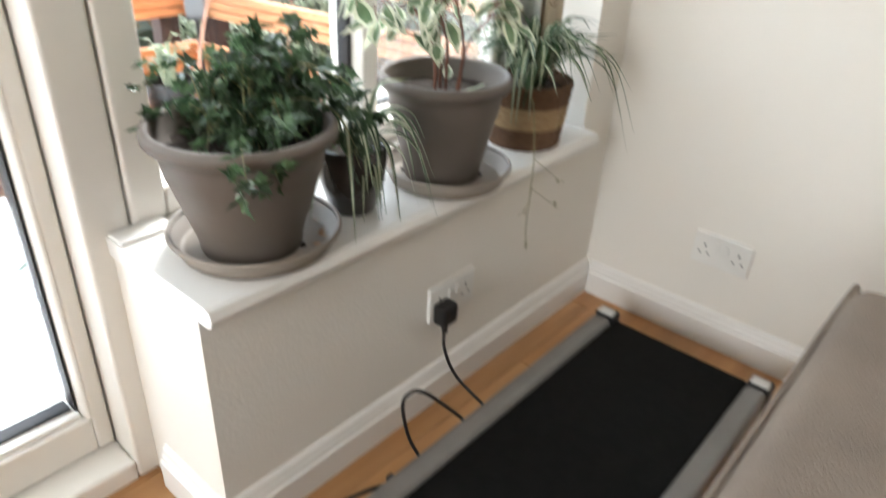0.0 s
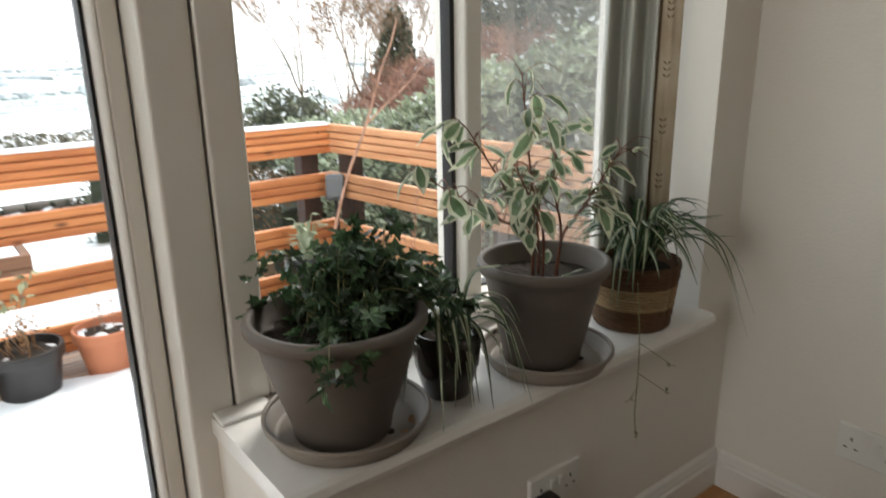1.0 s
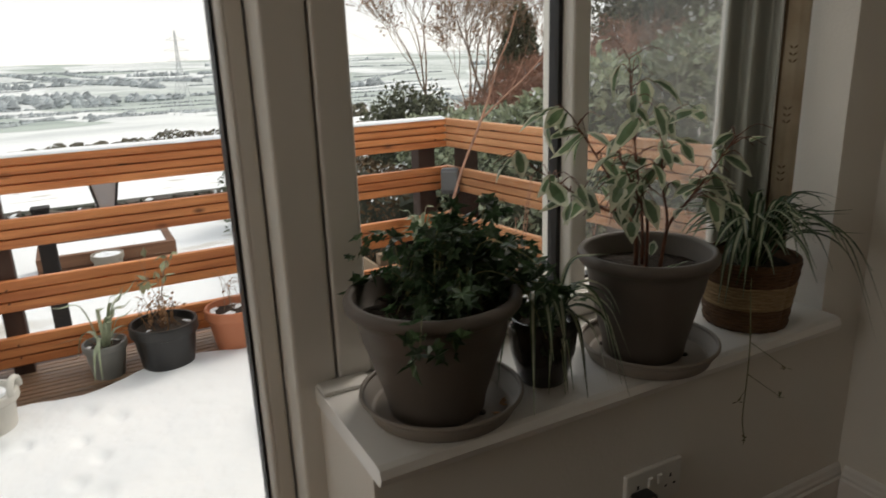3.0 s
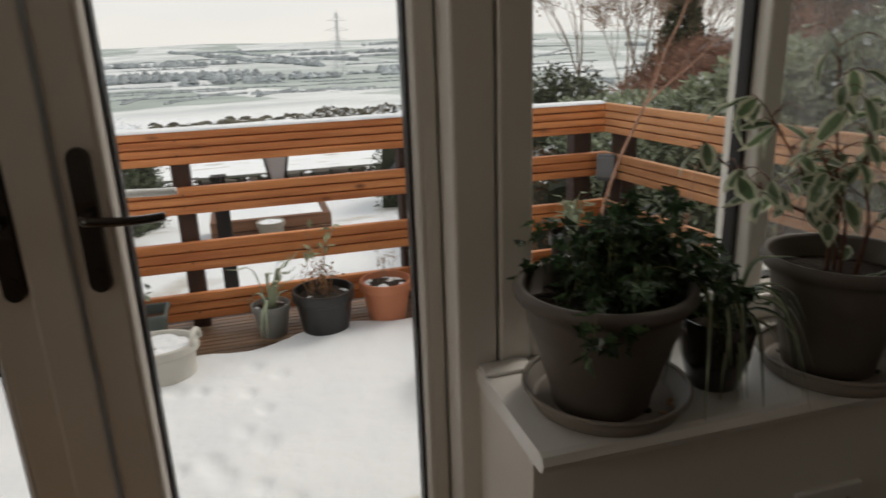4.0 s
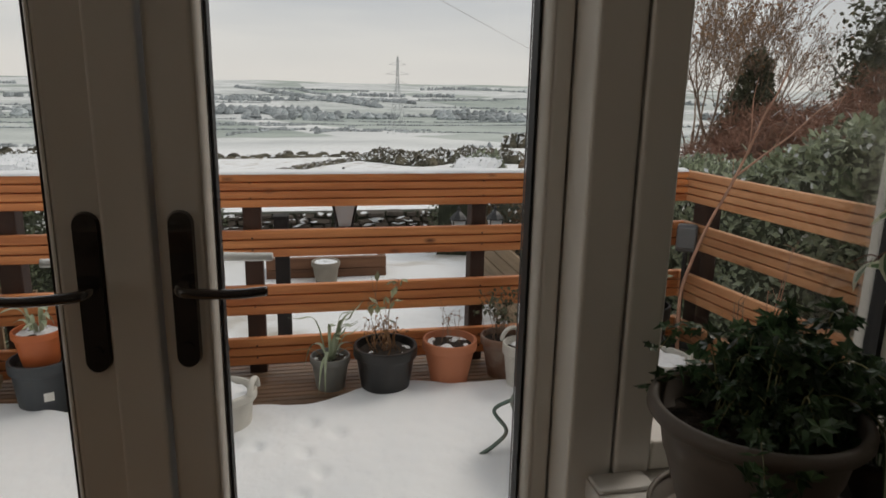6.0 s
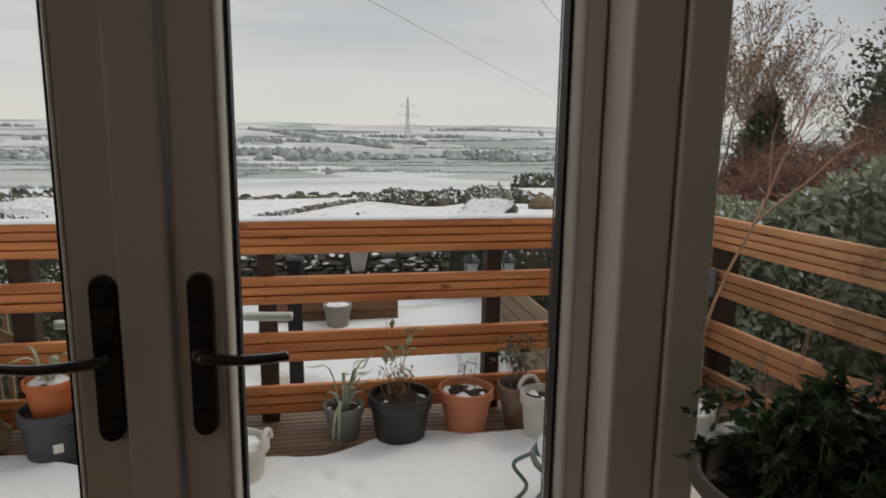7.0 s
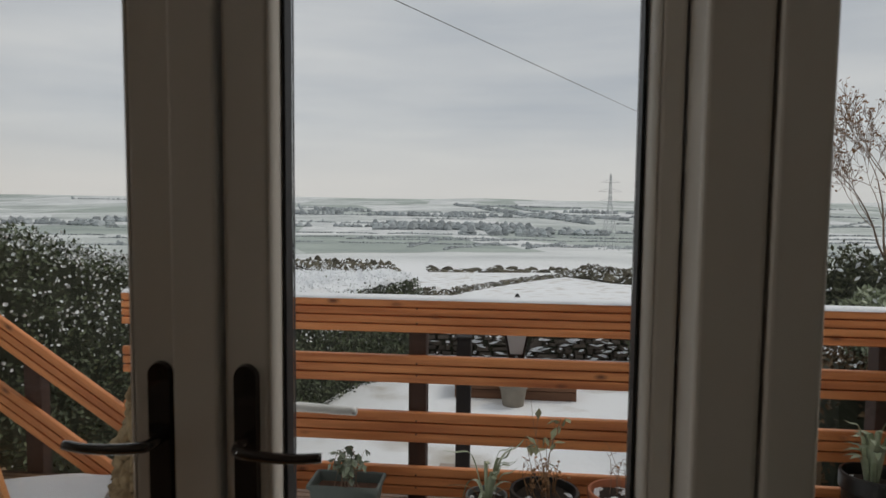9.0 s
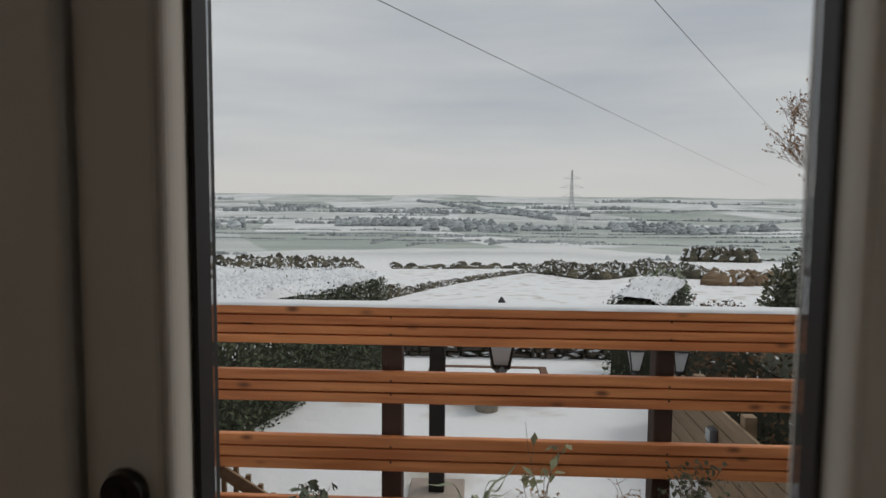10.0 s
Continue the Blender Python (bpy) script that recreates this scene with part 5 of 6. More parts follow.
def sapling():
    t = thing("sapling_pot", "thin pinkish bare sapling in a pot by the corner post", "sapling", (-2.95, 1.755, DZ))
    o = Vector((-2.95, 1.755, DZ))
    part("pot", lathe([(0, 0), (0.07, 0), (0.095, 0.15), (0.10, 0.16), (0.10, 0.18), (0.09, 0.18), (0.085, 0.15), (0, 0.15)], 32), BLACK_POT, t)
    part("soil", lathe([(0.086, 0.152), (0.001, 0.16)], 20), SOIL, t)
    S = Leaves()
    main = arc([(0, 0, 0.15), (-0.0, -0.008, 0.25), (0, -0.014, 0.44), (0, 0.014, 0.566), (0, 0.085, 0.758), (0, 0.169, 0.924), (0, 0.24, 1.087), (0, 0.29, 1.226), (0, 0.35, 1.34), (0.02, 0.38, 1.46)], 5)
    S.twig(main, 0.0095, 0.4, 7)
    S.twig(arc([(0, 0.238, 1.08), (0.01, 0.235, 1.18), (0.02, 0.22, 1.30), (0.03, 0.225, 1.40)], 4), 0.0035, 0.4, 5)
    S.twig(arc([(0, 0.20, 0.98), (-0.01, 0.33, 1.07), (-0.02, 0.46, 1.156), (-0.03, 0.60, 1.27), (-0.03, 0.72, 1.33)], 4), 0.0055, 0.45, 5)
    S.twig(arc([(0, 0.1, 0.79), (0.02, 0.16, 0.93), (0.02, 0.16, 1.06)], 4), 0.0025, 0.4, 5)
    S.twig(arc([(-0.0, 0.35, 1.08), (-0.02, 0.44, 1.22), (-0.02, 0.47, 1.30)], 4), 0.002, 0.4, 5)
    S.done("stem", TWIG_PINK, t)


sapling()
r = random.Random(77)
for k, (x, y, h, m) in enumerate(((-2.55, 1.86, 0.85, TWIG_PINK), (-2.35, 1.93, 0.62, TWIG), (-2.7, 1.88, 0.5, TWIG), (-2.15, 1.9, 0.9, TWIG_PINK))):
    t = plain_pot("plant_pot", "black pot with dry upright stalks beside the return railing", (x, y, DZ), 0.085, 0.06, 0.16, BLACK_POT, group="pots along the return railing", snow=0.6)
    S = Leaves()
    for j in range(3):
        top = Vector((r.uniform(-0.08, 0.08), r.uniform(-0.06, 0.06), h * r.uniform(0.6, 1)))
        pts = arc([Vector((0, 0, 0.13)), top * 0.5 + Vector((r.uniform(-0.03, 0.03), 0, 0.06)), top], 4)
        S.twig(pts, 0.003, 0.5)
        for p in pts[4:]:
            S.twig([p, p + anyway(r) * 0.06 + Vector((0, 0, 0.03))], 0.0012, 0.5)
    S.done("stalk", m, t)


def garden_stool():
    """A low green tubular stool whose seat is heaped with snow."""
    t = thing("garden_stool", "low green painted steel garden stool with snow on its seat", "stool", (-2.37, 1.01, DZ), 20)
    seat = [(0.20 * math.cos(a), 0.23 * math.sin(a), 0.25) for a in np.linspace(0, 2 * math.pi, 25)]
    part("seat_frame", tube(seat, 0.011, 8), GREEN_METAL, t, smooth=True)
    for k in range(5):
        y = -0.16 + 0.08 * k
        w = 0.2 * math.sqrt(max(0, 1 - (y / 0.23) ** 2))
        part("slat", block(-w, w, y - 0.018, y + 0.018, 0.246, 0.256, 0.003), GREEN_METAL, t)
    for sx, sy in ((-1, -1), (1, -1), (1, 1), (-1, 1)):
        leg = part("leg", tube(arc([(0.13 * sx, 0.17 * sy, 0.25), (0.17 * sx, 0.23 * sy, 0.20), (0.13 * sx, 0.20 * sy, 0.13), (0.15 * sx, 0.24 * sy, 0.07), (0.17 * sx, 0.31 * sy, 0.03)], 6), 0.0075, 8), GREEN_METAL, t, smooth=True)
        part("foot", lathe([(0.016, 0), (0.018, 0.03), (0.008, 0.04)], 12, centre=(0.17 * sx, 0.31 * sy, 0.0)), RUBBER, leg)
    part("foot_ring", tube([(0.15 * math.cos(a), 0.235 * math.sin(a), 0.09) for a in np.linspace(0, 2 * math.pi, 33)], 0.006, 6), GREEN_METAL, t, smooth=True)
    bm = lathe([(0.20, 0.252), (0.205, 0.275), (0.17, 0.305), (0.08, 0.32), (0.001, 0.322)], 32)
    for v in bm.verts:
        v.co += noise.noise_vector(v.co * 12) * 0.012 * (v.co.z > 0.26)
    part("seat_snow", bm, SNOW, t, "mound of snow", True)


garden_stool()
box = thing("outdoor_socket", "grey weatherproof socket box on the corner post", "socket box", (-3.262, 1.935, 0.36), -35)
part("housing", block(-0.035, 0.035, -0.048, 0.048, 0, 0.135, 0.012, 3), GREY_BOX, box)
part("lid", block(0.035, 0.050, -0.044, 0.044, 0.02, 0.128, 0.008, 3), shade("pale_grey_lid", (0.15, 0.155, 0.16), 0.45), box)
part("conduit", tube([(-0.01, 0, 0.0), (-0.01, 0, -0.56)], 0.011, 10), BLACK_PLASTIC, box)
light = thing("outdoor_light", "small white outdoor switch box on the railing", "switch box", (RAIL_FACE + 0.001, -1.42, 0.575), 0)
part("housing", block(0, 0.045, -0.036, 0.036, 0.008, 0.104, 0.012, 3), SOCKET_WHITE, light)
part("hinge", block(0.05, 0.056, -0.03, 0.03, 0.096, 0.104, 0.002), GREY_BOX, light)
coil = [(-0.05 + 0.008 * math.cos(a), 0.012 + 0.008 * math.sin(a), -0.004 - 0.085 * a / 60) for a in np.linspace(0, 60, 160)]
part("coiled_lead", tube([Vector(c) + Vector((0.075, 0, 0)) for c in coil], 0.0025, 5), GREY_BOX, light)


# ---- stair railing down to the garden ----
def slanted_rail():
    t = thing("stair_railing", "orange-brown timber railing slanting along garden steps", "railing")
    slope = math.atan2(0.228, 0.341)
    for y, z, w in ((-1.52, -0.038, 0.122), (-1.55, -0.357, 0.122)):
        bm = sweep([(a, b) for a, b in grooved(w, 0.03, 2)], 0, 1.75)
        ob = part("board", bm, RAIL_Y, t)
        ob.matrix_local = pose(-3.46, y, z, 0, 0, 180) @ pose(0, 0, 0, math.degrees(slope), 0, 0) @ pose(0, 0, 0)
        bm2 = ob.data
        for v in bm2.vertices:
            v.co.x = -v.co.x
        bm2.flip_normals()
    for y, z in ((-2.1, 0.42), (-2.95, 0.74)):
        part("post", block(-3.56, -3.49, y - 0.045, y + 0.045, -1.2, z, 0.006), POST_WOOD, t)
    for turn, y, z in ((-28, -1.62, -0.28), (34, -2.35, -0.26)):
        brace = part("brace", block(-0.018, 0.018, -0.62, 0.0, -0.03, 0.03, 0.004), FENCE, t, "pale sawn timber brace")
        brace.matrix_local = pose(-3.60, y, z, turn, 0, 0)
    part("stringer", sweep([(-3.70, -1.15), (-3.70, -0.9), (-3.74, -0.9), (-3.74, -1.15)], -3.0, -1.6), FENCE, t)


slanted_rail()


def leaning_board():
    """A knotty grooved offcut standing on the deck and leaning back."""
    t = thing("leaning_board", "knotty orange-brown timber board leaning beside the garden steps", "board", (-2.52, -1.44, DZ + 0.012))
    bm = block(-0.016, 0.016, -0.062, 0.062, 0, 0.60, 0.004, 2)
    for k in (-0.022, 0.022):
        block(0.0155, 0.018, k - 0.003, k + 0.003, 0.01, 0.59, bm=bm)
    ob = part("plank", bm, wood("knotty_board", (0.62, 0.28, 0.11), (0.36, 0.13, 0.045), 3.0, "z", 0.55, 0.05), t)
    ob.matrix_local = pose(0, 0, 0, 17, 0, 0)


leaning_board()


def trellis():
    """A leaning panel of thin slats on the garden side of the railing."""
    t = thing("trellis_panel", "leaning weathered slatted timber panel behind the railing", "trellis", (-3.95, -1.15, -0.95), 0)
    for k in range(16):
        y = -0.5 + k * 0.06
        part("slat", block(-0.01, 0.01, y, y + 0.022, 0.05 + (0.5 - y) * 0.35, 0.55 + (0.5 - y) * 0.75), FENCE, t)
    for q, z in ((0.012, 0.42), (0.012, 0.85)):
        bar = part("bar", block(0.011, 0.03, -0.62, 0.62, -0.03, 0.03, 0.003), FENCE, t)
        bar.matrix_local = pose(0, 0, z, -32, 0, 0)


trellis()


# ---- garden ----
def lantern(parent, at, s=1.0, wide=1.0):
    """A black framed tapering lantern with pale panes, its foot at the point given."""
    o = Vector(at)
    lamp = new("lantern_head")
    lamp.parent = parent
    w0, w1, h = 0.030 * s * wide, 0.062 * s * wide, 0.17 * s
    bm = bmesh.new()
    rings = [[bm.verts.new(o + Vector((sx * w * 0.93, sy * w * 0.93, z))) for sx, sy in ((-1, -1), (1, -1), (1, 1), (-1, 1))] for w, z in ((w0, 0.04 * s), (w1, 0.04 * s + h))]
    for k in range(4):
        bm.faces.new((rings[0][k], rings[0][(k + 1) % 4], rings[1][(k + 1) % 4], rings[1][k]))
    bm.faces.new(rings[0][::-1])
    bm.faces.new(rings[1])
    part("pane", bm, LAMP_GLASS, lamp, "pale frosted glass")
    for sx, sy in ((-1, -1), (1, -1), (1, 1), (-1, 1)):
        part("corner_bar", tube([o + Vector((sx * w0, sy * w0, 0.035 * s)), o + Vector((sx * w1, sy * w1, 0.045 * s + h))], 0.0065 * s, 6), LAMP_BLACK, lamp)
    part("foot", lathe([(0.010 * s, 0), (0.022 * s, 0.012 * s), (0.040 * s * wide, 0.036 * s), (0.043 * s * wide, 0.052 * s)], 16, centre=o), LAMP_BLACK, lamp)
    part("roof", lathe([(0.082 * s * wide, 0), (0.084 * s * wide, 0.01 * s), (0.05 * s * wide, 0.05 * s), (0.02 * s, 0.075 * s), (0.012 * s, 0.09 * s), (0.016 * s, 0.105 * s), (0.004 * s, 0.125 * s)], 8, centre=o + Vector((0, 0, 0.04 * s + h))), LAMP_BLACK, lamp)
    return lamp


lt = thing("bracket_lantern", "black coach lantern on a bracket beyond the railing", "lantern")
lantern(lt, (-3.977, 0.296, 0.322), 1.12, 1.05)
part("bracket", tube(arc([(-3.977, 0.296, 0.328), (-3.94, 0.296, 0.335), (-3.80, 0.296, 0.40), (RAIL_FACE - 0.03, 0.296, 0.43)], 5), 0.008, 8), LAMP_BLACK, lt)
dt = thing("double_garden_lamp", "black double-headed garden lamp on a post", "garden lamp", (-6.5, 1.70, -1.0))
part("post", lathe([(0.06, 0), (0.05, 0.05), (0.028, 0.12), (0.024, 0.62), (0.03, 0.65)], 16), LAMP_BLACK, dt)
part("crossbar", tube(arc([(0, -0.18, 0.66), (0, -0.1, 0.60), (0, 0, 0.62), (0, 0.1, 0.60), (0, 0.18, 0.66)], 5), 0.014, 8), LAMP_BLACK, dt)
lantern(dt, (0, -0.18, 0.66), 1.05)
lantern(dt, (0, 0.18, 0.66), 1.05)

pl = thing("garden_post", "dark timber post standing on a square concrete slab", "post", (-5.55, -0.09, -1.0))
part("slab", block(-0.2, 0.2, -0.2, 0.2, -0.05, 0.05, 0.01), SLAB_STONE, pl)
part("shaft", block(-0.055, 0.055, -0.055, 0.055, 0.05, 1.12, 0.006), CHARRED, pl)
part("cap", block(-0.06, 0.06, -0.06, 0.06, 1.12, 1.14, 0.004), CHARRED, pl)

bed = thing("raised_bed", "raised bed of brown timber sleepers under snow", "raised bed", (-8.1, 0.32, -1.03))
for z in (0.0, 0.13):
    part("sleeper", block(0.28, 0.36, -0.66, 0.66, z, z + 0.125, 0.008), BED_TIMBER, bed)
    part("sleeper", block(-0.36, -0.28, -0.66, 0.66, z, z + 0.125, 0.008), BED_TIMBER, bed)
    part("sleeper", block(-0.279, 0.279, -0.66, -0.58, z, z + 0.125, 0.008), BED_TIMBER, bed)
    part("sleeper", block(-0.279, 0.279, 0.58, 0.66, z, z + 0.125, 0.008), BED_TIMBER, bed)
part("bed_snow", block(-0.278, 0.278, -0.578, 0.578, 0.05, 0.25, 0.02), SNOW, bed)
plain_pot("plant_pot", "stone-coloured pot capped with snow beside the raised bed", (-7.55, 0.30, -1.01), 0.155, 0.11, 0.25, shade("stoneware", (0.30, 0.26, 0.21), 0.7, (0.23, 0.20, 0.16), 8), group="pots in the garden", snow=6)


def clump(name, label, category, at, radii, material, count, leaf, seed, core=SHADED_CORE, snow=0.0, kind="", taper=0.0, group="", slim=1.0):
    """A shrub: short limbs, a lumpy heart coloured dark as inner shade, and many small leaves with gaps between."""
    t = thing(name, label, category, at, 0, group, kind)
    r = random.Random(seed)
    R = Vector(radii)
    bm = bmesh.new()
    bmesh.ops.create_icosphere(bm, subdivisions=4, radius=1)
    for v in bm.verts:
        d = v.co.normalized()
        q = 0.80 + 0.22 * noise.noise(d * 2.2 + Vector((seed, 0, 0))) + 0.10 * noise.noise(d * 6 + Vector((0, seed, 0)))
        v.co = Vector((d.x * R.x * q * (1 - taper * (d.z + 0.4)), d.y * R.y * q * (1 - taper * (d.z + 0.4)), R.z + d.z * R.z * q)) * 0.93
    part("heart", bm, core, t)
    L, W = Leaves(), Leaves()
    for _ in range(count):
        d = anyway(r)
        q = 0.80 + 0.25 * noise.noise(d * 2.2 + Vector((seed, 0, 0))) + 0.16 * noise.noise(d * 6 + Vector((0, seed, 0))) + r.gauss(0.02, 0.07)
        p = Vector((d.x * R.x * q * (1 - taper * (d.z + 0.4)), d.y * R.y * q * (1 - taper * (d.z + 0.4)), R.z + d.z * R.z * q))
        target = W if snow and d.z > -0.1 and r.random() < snow * (0.35 + d.z) and noise.noise(p * 2.5) > -0.15 else L
        target.leaf(p, anyway(r) + d * 0.5, anyway(r), leaf * r.uniform(0.6, 1.4) / math.sqrt(slim), leaf * r.uniform(0.4, 0.7) * slim, 0.3)
    tagged(L.done("foliage", material, t), kind="stuff")
    if W.v:
        tagged(W.done("snow_dusting", SNOW, t), kind="stuff")
    return t


def hedge(name, label, line, half, leaf, per_m2, material, seed, snow_top=0.35, snow_side=0.03, base=-1.2, core=SHADED_CORE, lump=0.1):
    """A clipped hedge along (x, y, top) points: a lumpy heart coloured dark as inner shade, with leaves over its sides
    and top.
    """
    t = thing(name, label, "hedge")
    r = random.Random(seed)
    pts = [Vector(p) for p in line]
    lens = [(b.xy - a.xy).length for a, b in zip(pts, pts[1:])]
    total = sum(lens)
    runs = [(b.xy - a.xy).normalized() for a, b in zip(pts, pts[1:])]
    bends = [runs[0]] + [(a + b).normalized() for a, b in zip(runs, runs[1:])] + [runs[-1]]

    def along(s):
        for (a, b), l in zip(zip(pts, pts[1:]), lens):
            if s <= l:
                break
            s -= l
        else:
            s = l + s
        p = a.lerp(b, min(1, s / l))
        i = lens.index(l)
        d = bends[i].lerp(bends[i + 1], min(1, s / l)).normalized()
        return p, Vector((-d.y, d.x, 0)), Vector((d.x, d.y, 0))

    def skin(s, u):
        """u runs over the section: 0 foot, 1 shoulder, 2 other shoulder, 3 other foot."""
        p, side, d = along(s)
        if u < 1:
            q, z = 1.0, u
        elif u < 2:
            q, z = 3 - 2 * u, 1.0
        else:
            q, z = -1.0, 3 - u
        rounding = 1 - 0.10 * max(0, z - 0.8) * 5 * (abs(q) > 0.9)
        w = Vector((p.x, p.y, 0)) + side * half * q * rounding
        w.z = base + (p.z - base) * z - 0.06 * abs(q) ** 3 * (z > 0.95)
        nrm = (side * q * (1 if u < 1 or u > 2 else 0.2) + Vector((0, 0, 1 if 1 <= u <= 2 else 0.15))).normalized()
        return w + nrm * lump * noise.noise(w * 1.7 + Vector((seed, 0, 0))), nrm, 1 <= u <= 2

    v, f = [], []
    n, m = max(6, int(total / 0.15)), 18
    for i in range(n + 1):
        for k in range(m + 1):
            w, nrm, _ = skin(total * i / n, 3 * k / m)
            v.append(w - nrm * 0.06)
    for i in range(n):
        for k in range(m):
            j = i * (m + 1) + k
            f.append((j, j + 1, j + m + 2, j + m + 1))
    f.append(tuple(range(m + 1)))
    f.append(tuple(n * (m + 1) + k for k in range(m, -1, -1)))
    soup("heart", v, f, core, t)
    if snow_top >= 0.95:
        v, f, m = [], [], 14
        for i in range(n + 1):
            for k in range(m + 1):
                w, nrm, _ = skin(total * i / n, 0.985 + 1.03 * k / m)
                v.append(w + Vector((0, 0, 0.02 + 0.05 * noise.noise(w * 5) + 0.03 * noise.noise(w * 17))))
        for i in range(n):
            for k in range(m):
                j = i * (m + 1) + k
                f.append((j, j + 1, j + m + 2, j + m + 1))
        tagged(soup("snow_blanket", v, f, SNOW, t), kind="stuff")
    L, W = Leaves(), Leaves()
    height = sum(p.z for p in pts) / len(pts) - base
    count = int(per_m2 * total * (2 * height + 2 * half))
    for _ in range(count):
        u = r.uniform(0, 2 * height + 2 * half)
        u = u / height if u < height else 1 + (u - height) / (2 * half) if u < height + 2 * half else 2 + (u - height - 2 * half) / height
        w, nrm, top = skin(r.uniform(0, total), min(u, 2.999))
        snowy = r.random() < (snow_top if top else snow_side * (0.1 if (u if u < 1 else 3 - u) < 0.66 else 2.5)) * (1.2 + 1.2 * noise.noise(w * 2.2))
        (W if snowy or (top and snow_top > 0.6 and w.x < -7 and r.random() < 0.8) else L).leaf(w + nrm * r.gauss(0, 0.035) + anyway(r) * 0.02, anyway(r) + nrm * 0.6 + Vector((0, 0, 0.3)), nrm + anyway(r) * 0.6, leaf * r.uniform(0.6, 1.4) * (0.6 if snowy else 1), leaf * r.uniform(0.45, 0.75), 0.25)
    for k in range(int(per_m2 * 4 * half * height)):
        p, side, d = along(total if k % 2 else 0)
        d = d if k % 2 else -d
        q = r.uniform(-1, 1)
        w = Vector((p.x, p.y, r.uniform(base, p.z))) + side * half * q + d * r.gauss(0, 0.04)
        L.leaf(w, anyway(r) + d * 0.6, d + anyway(r) * 0.6, leaf * r.uniform(0.6, 1.4), leaf * 0.6, 0.25)
    tagged(L.done("foliage", material, t), kind="stuff")
    if W.v:
        tagged(W.done("snow_dusting", SNOW, t), kind="stuff")
    return t


hedge("hedge", "tall dark privet hedge dusted with snow beside the garden", [(-3.0, -3.6, 1.22), (-4.0, -3.12, 1.00), (-5.0, -2.92, 0.74), (-6.0, -2.80, 0.42)], 0.80, 0.034, 2300, HEDGE_LEAF, 3, 0.42, 0.09)
hedge("hedge", "clipped hedge with a thick white top beside the snowy garden", [(-5.95, -2.82, 0.24), (-9.9, -1.80, 0.10)], 0.80, 0.045, 1300, HEDGE_LEAF, 3, 1.0, 0.07)
hedge("hedge", "low snow-topped hedge closing the garden's far side", [(-9.3, -9.0, 0.12), (-9.6, -5.0, 0.10), (-9.9, -2.6, 0.06)], 0.75, 0.055, 420, HEDGE_LEAF, 9, 0.97, 0.12, -1.6)
hedge("hedge", "leafy green laurel hedge behind the return railing", [(-7.0, 4.0, 0.30), (-5.2, 3.45, 0.48), (-4.3, 3.32, 0.58), (-3.85, 3.30, 0.86), (-3.4, 3.28, 0.98), (-2.8, 3.22, 1.06), (-1.2, 3.1, 1.25), (0.2, 3.0, 1.45)], 0.55, 0.058, 1150, LAUREL, 5, 0.06, 0.015, -0.9, core=shade("laurel_shaded_inside", (0.085, 0.095, 0.06), 0.95, (0.04, 0.046, 0.028), 8), lump=0.14)
hedge("hedge", "short clipped hedge end under snow", [(-10.4, 2.75, 0.06), (-9.2, 2.15, -0.12)], 0.36, 0.045, 500, HEDGE_LEAF, 6, 0.95, 0.05, -1.5)
hedge("hedge", "russet beech hedge along the garden's edge", [(-9.0, 2.9, -0.15), (-5.2, 2.85, -0.05)], 0.40, 0.055, 420, BEECH, 8, 0.10, 0.03, -1.1)
clump("laurel_shrub", "upright green shrub sprouting from the hedge's end", "shrub", (-10.7, 2.88, -0.62), (0.40, 0.36, 0.37), LAUREL, 1500, 0.07, 12, snow=0.12)
fence = thing("timber_fence", "low weathered timber board fence beside the garden path", "fence", (-4.3, 1.9, -1.0), 0)
for k in range(5):
    part("board", block(-3.0, 0.1, -0.012, 0.012, 0.02 + k * 0.135, 0.145 + k * 0.135, 0.003), FENCE, fence)
for x in (-2.9, -1.9, -0.9, 0.0):
    part("post", block(x - 0.04, x + 0.04, 0.013, 0.093, 0, 0.76, 0.004), FENCE, fence)
wl = thing("wall_light", "small grey bulkhead light on the timber fence", "light", (-5.6, 1.887, -0.62))
part("housing", block(-0.05, 0.05, -0.05, 0, 0, 0.16, 0.012), GREY_BOX, wl)
part("lens", block(-0.04, 0.04, -0.062, -0.051, 0.07, 0.15, 0.006), LAMP_GLASS, wl)


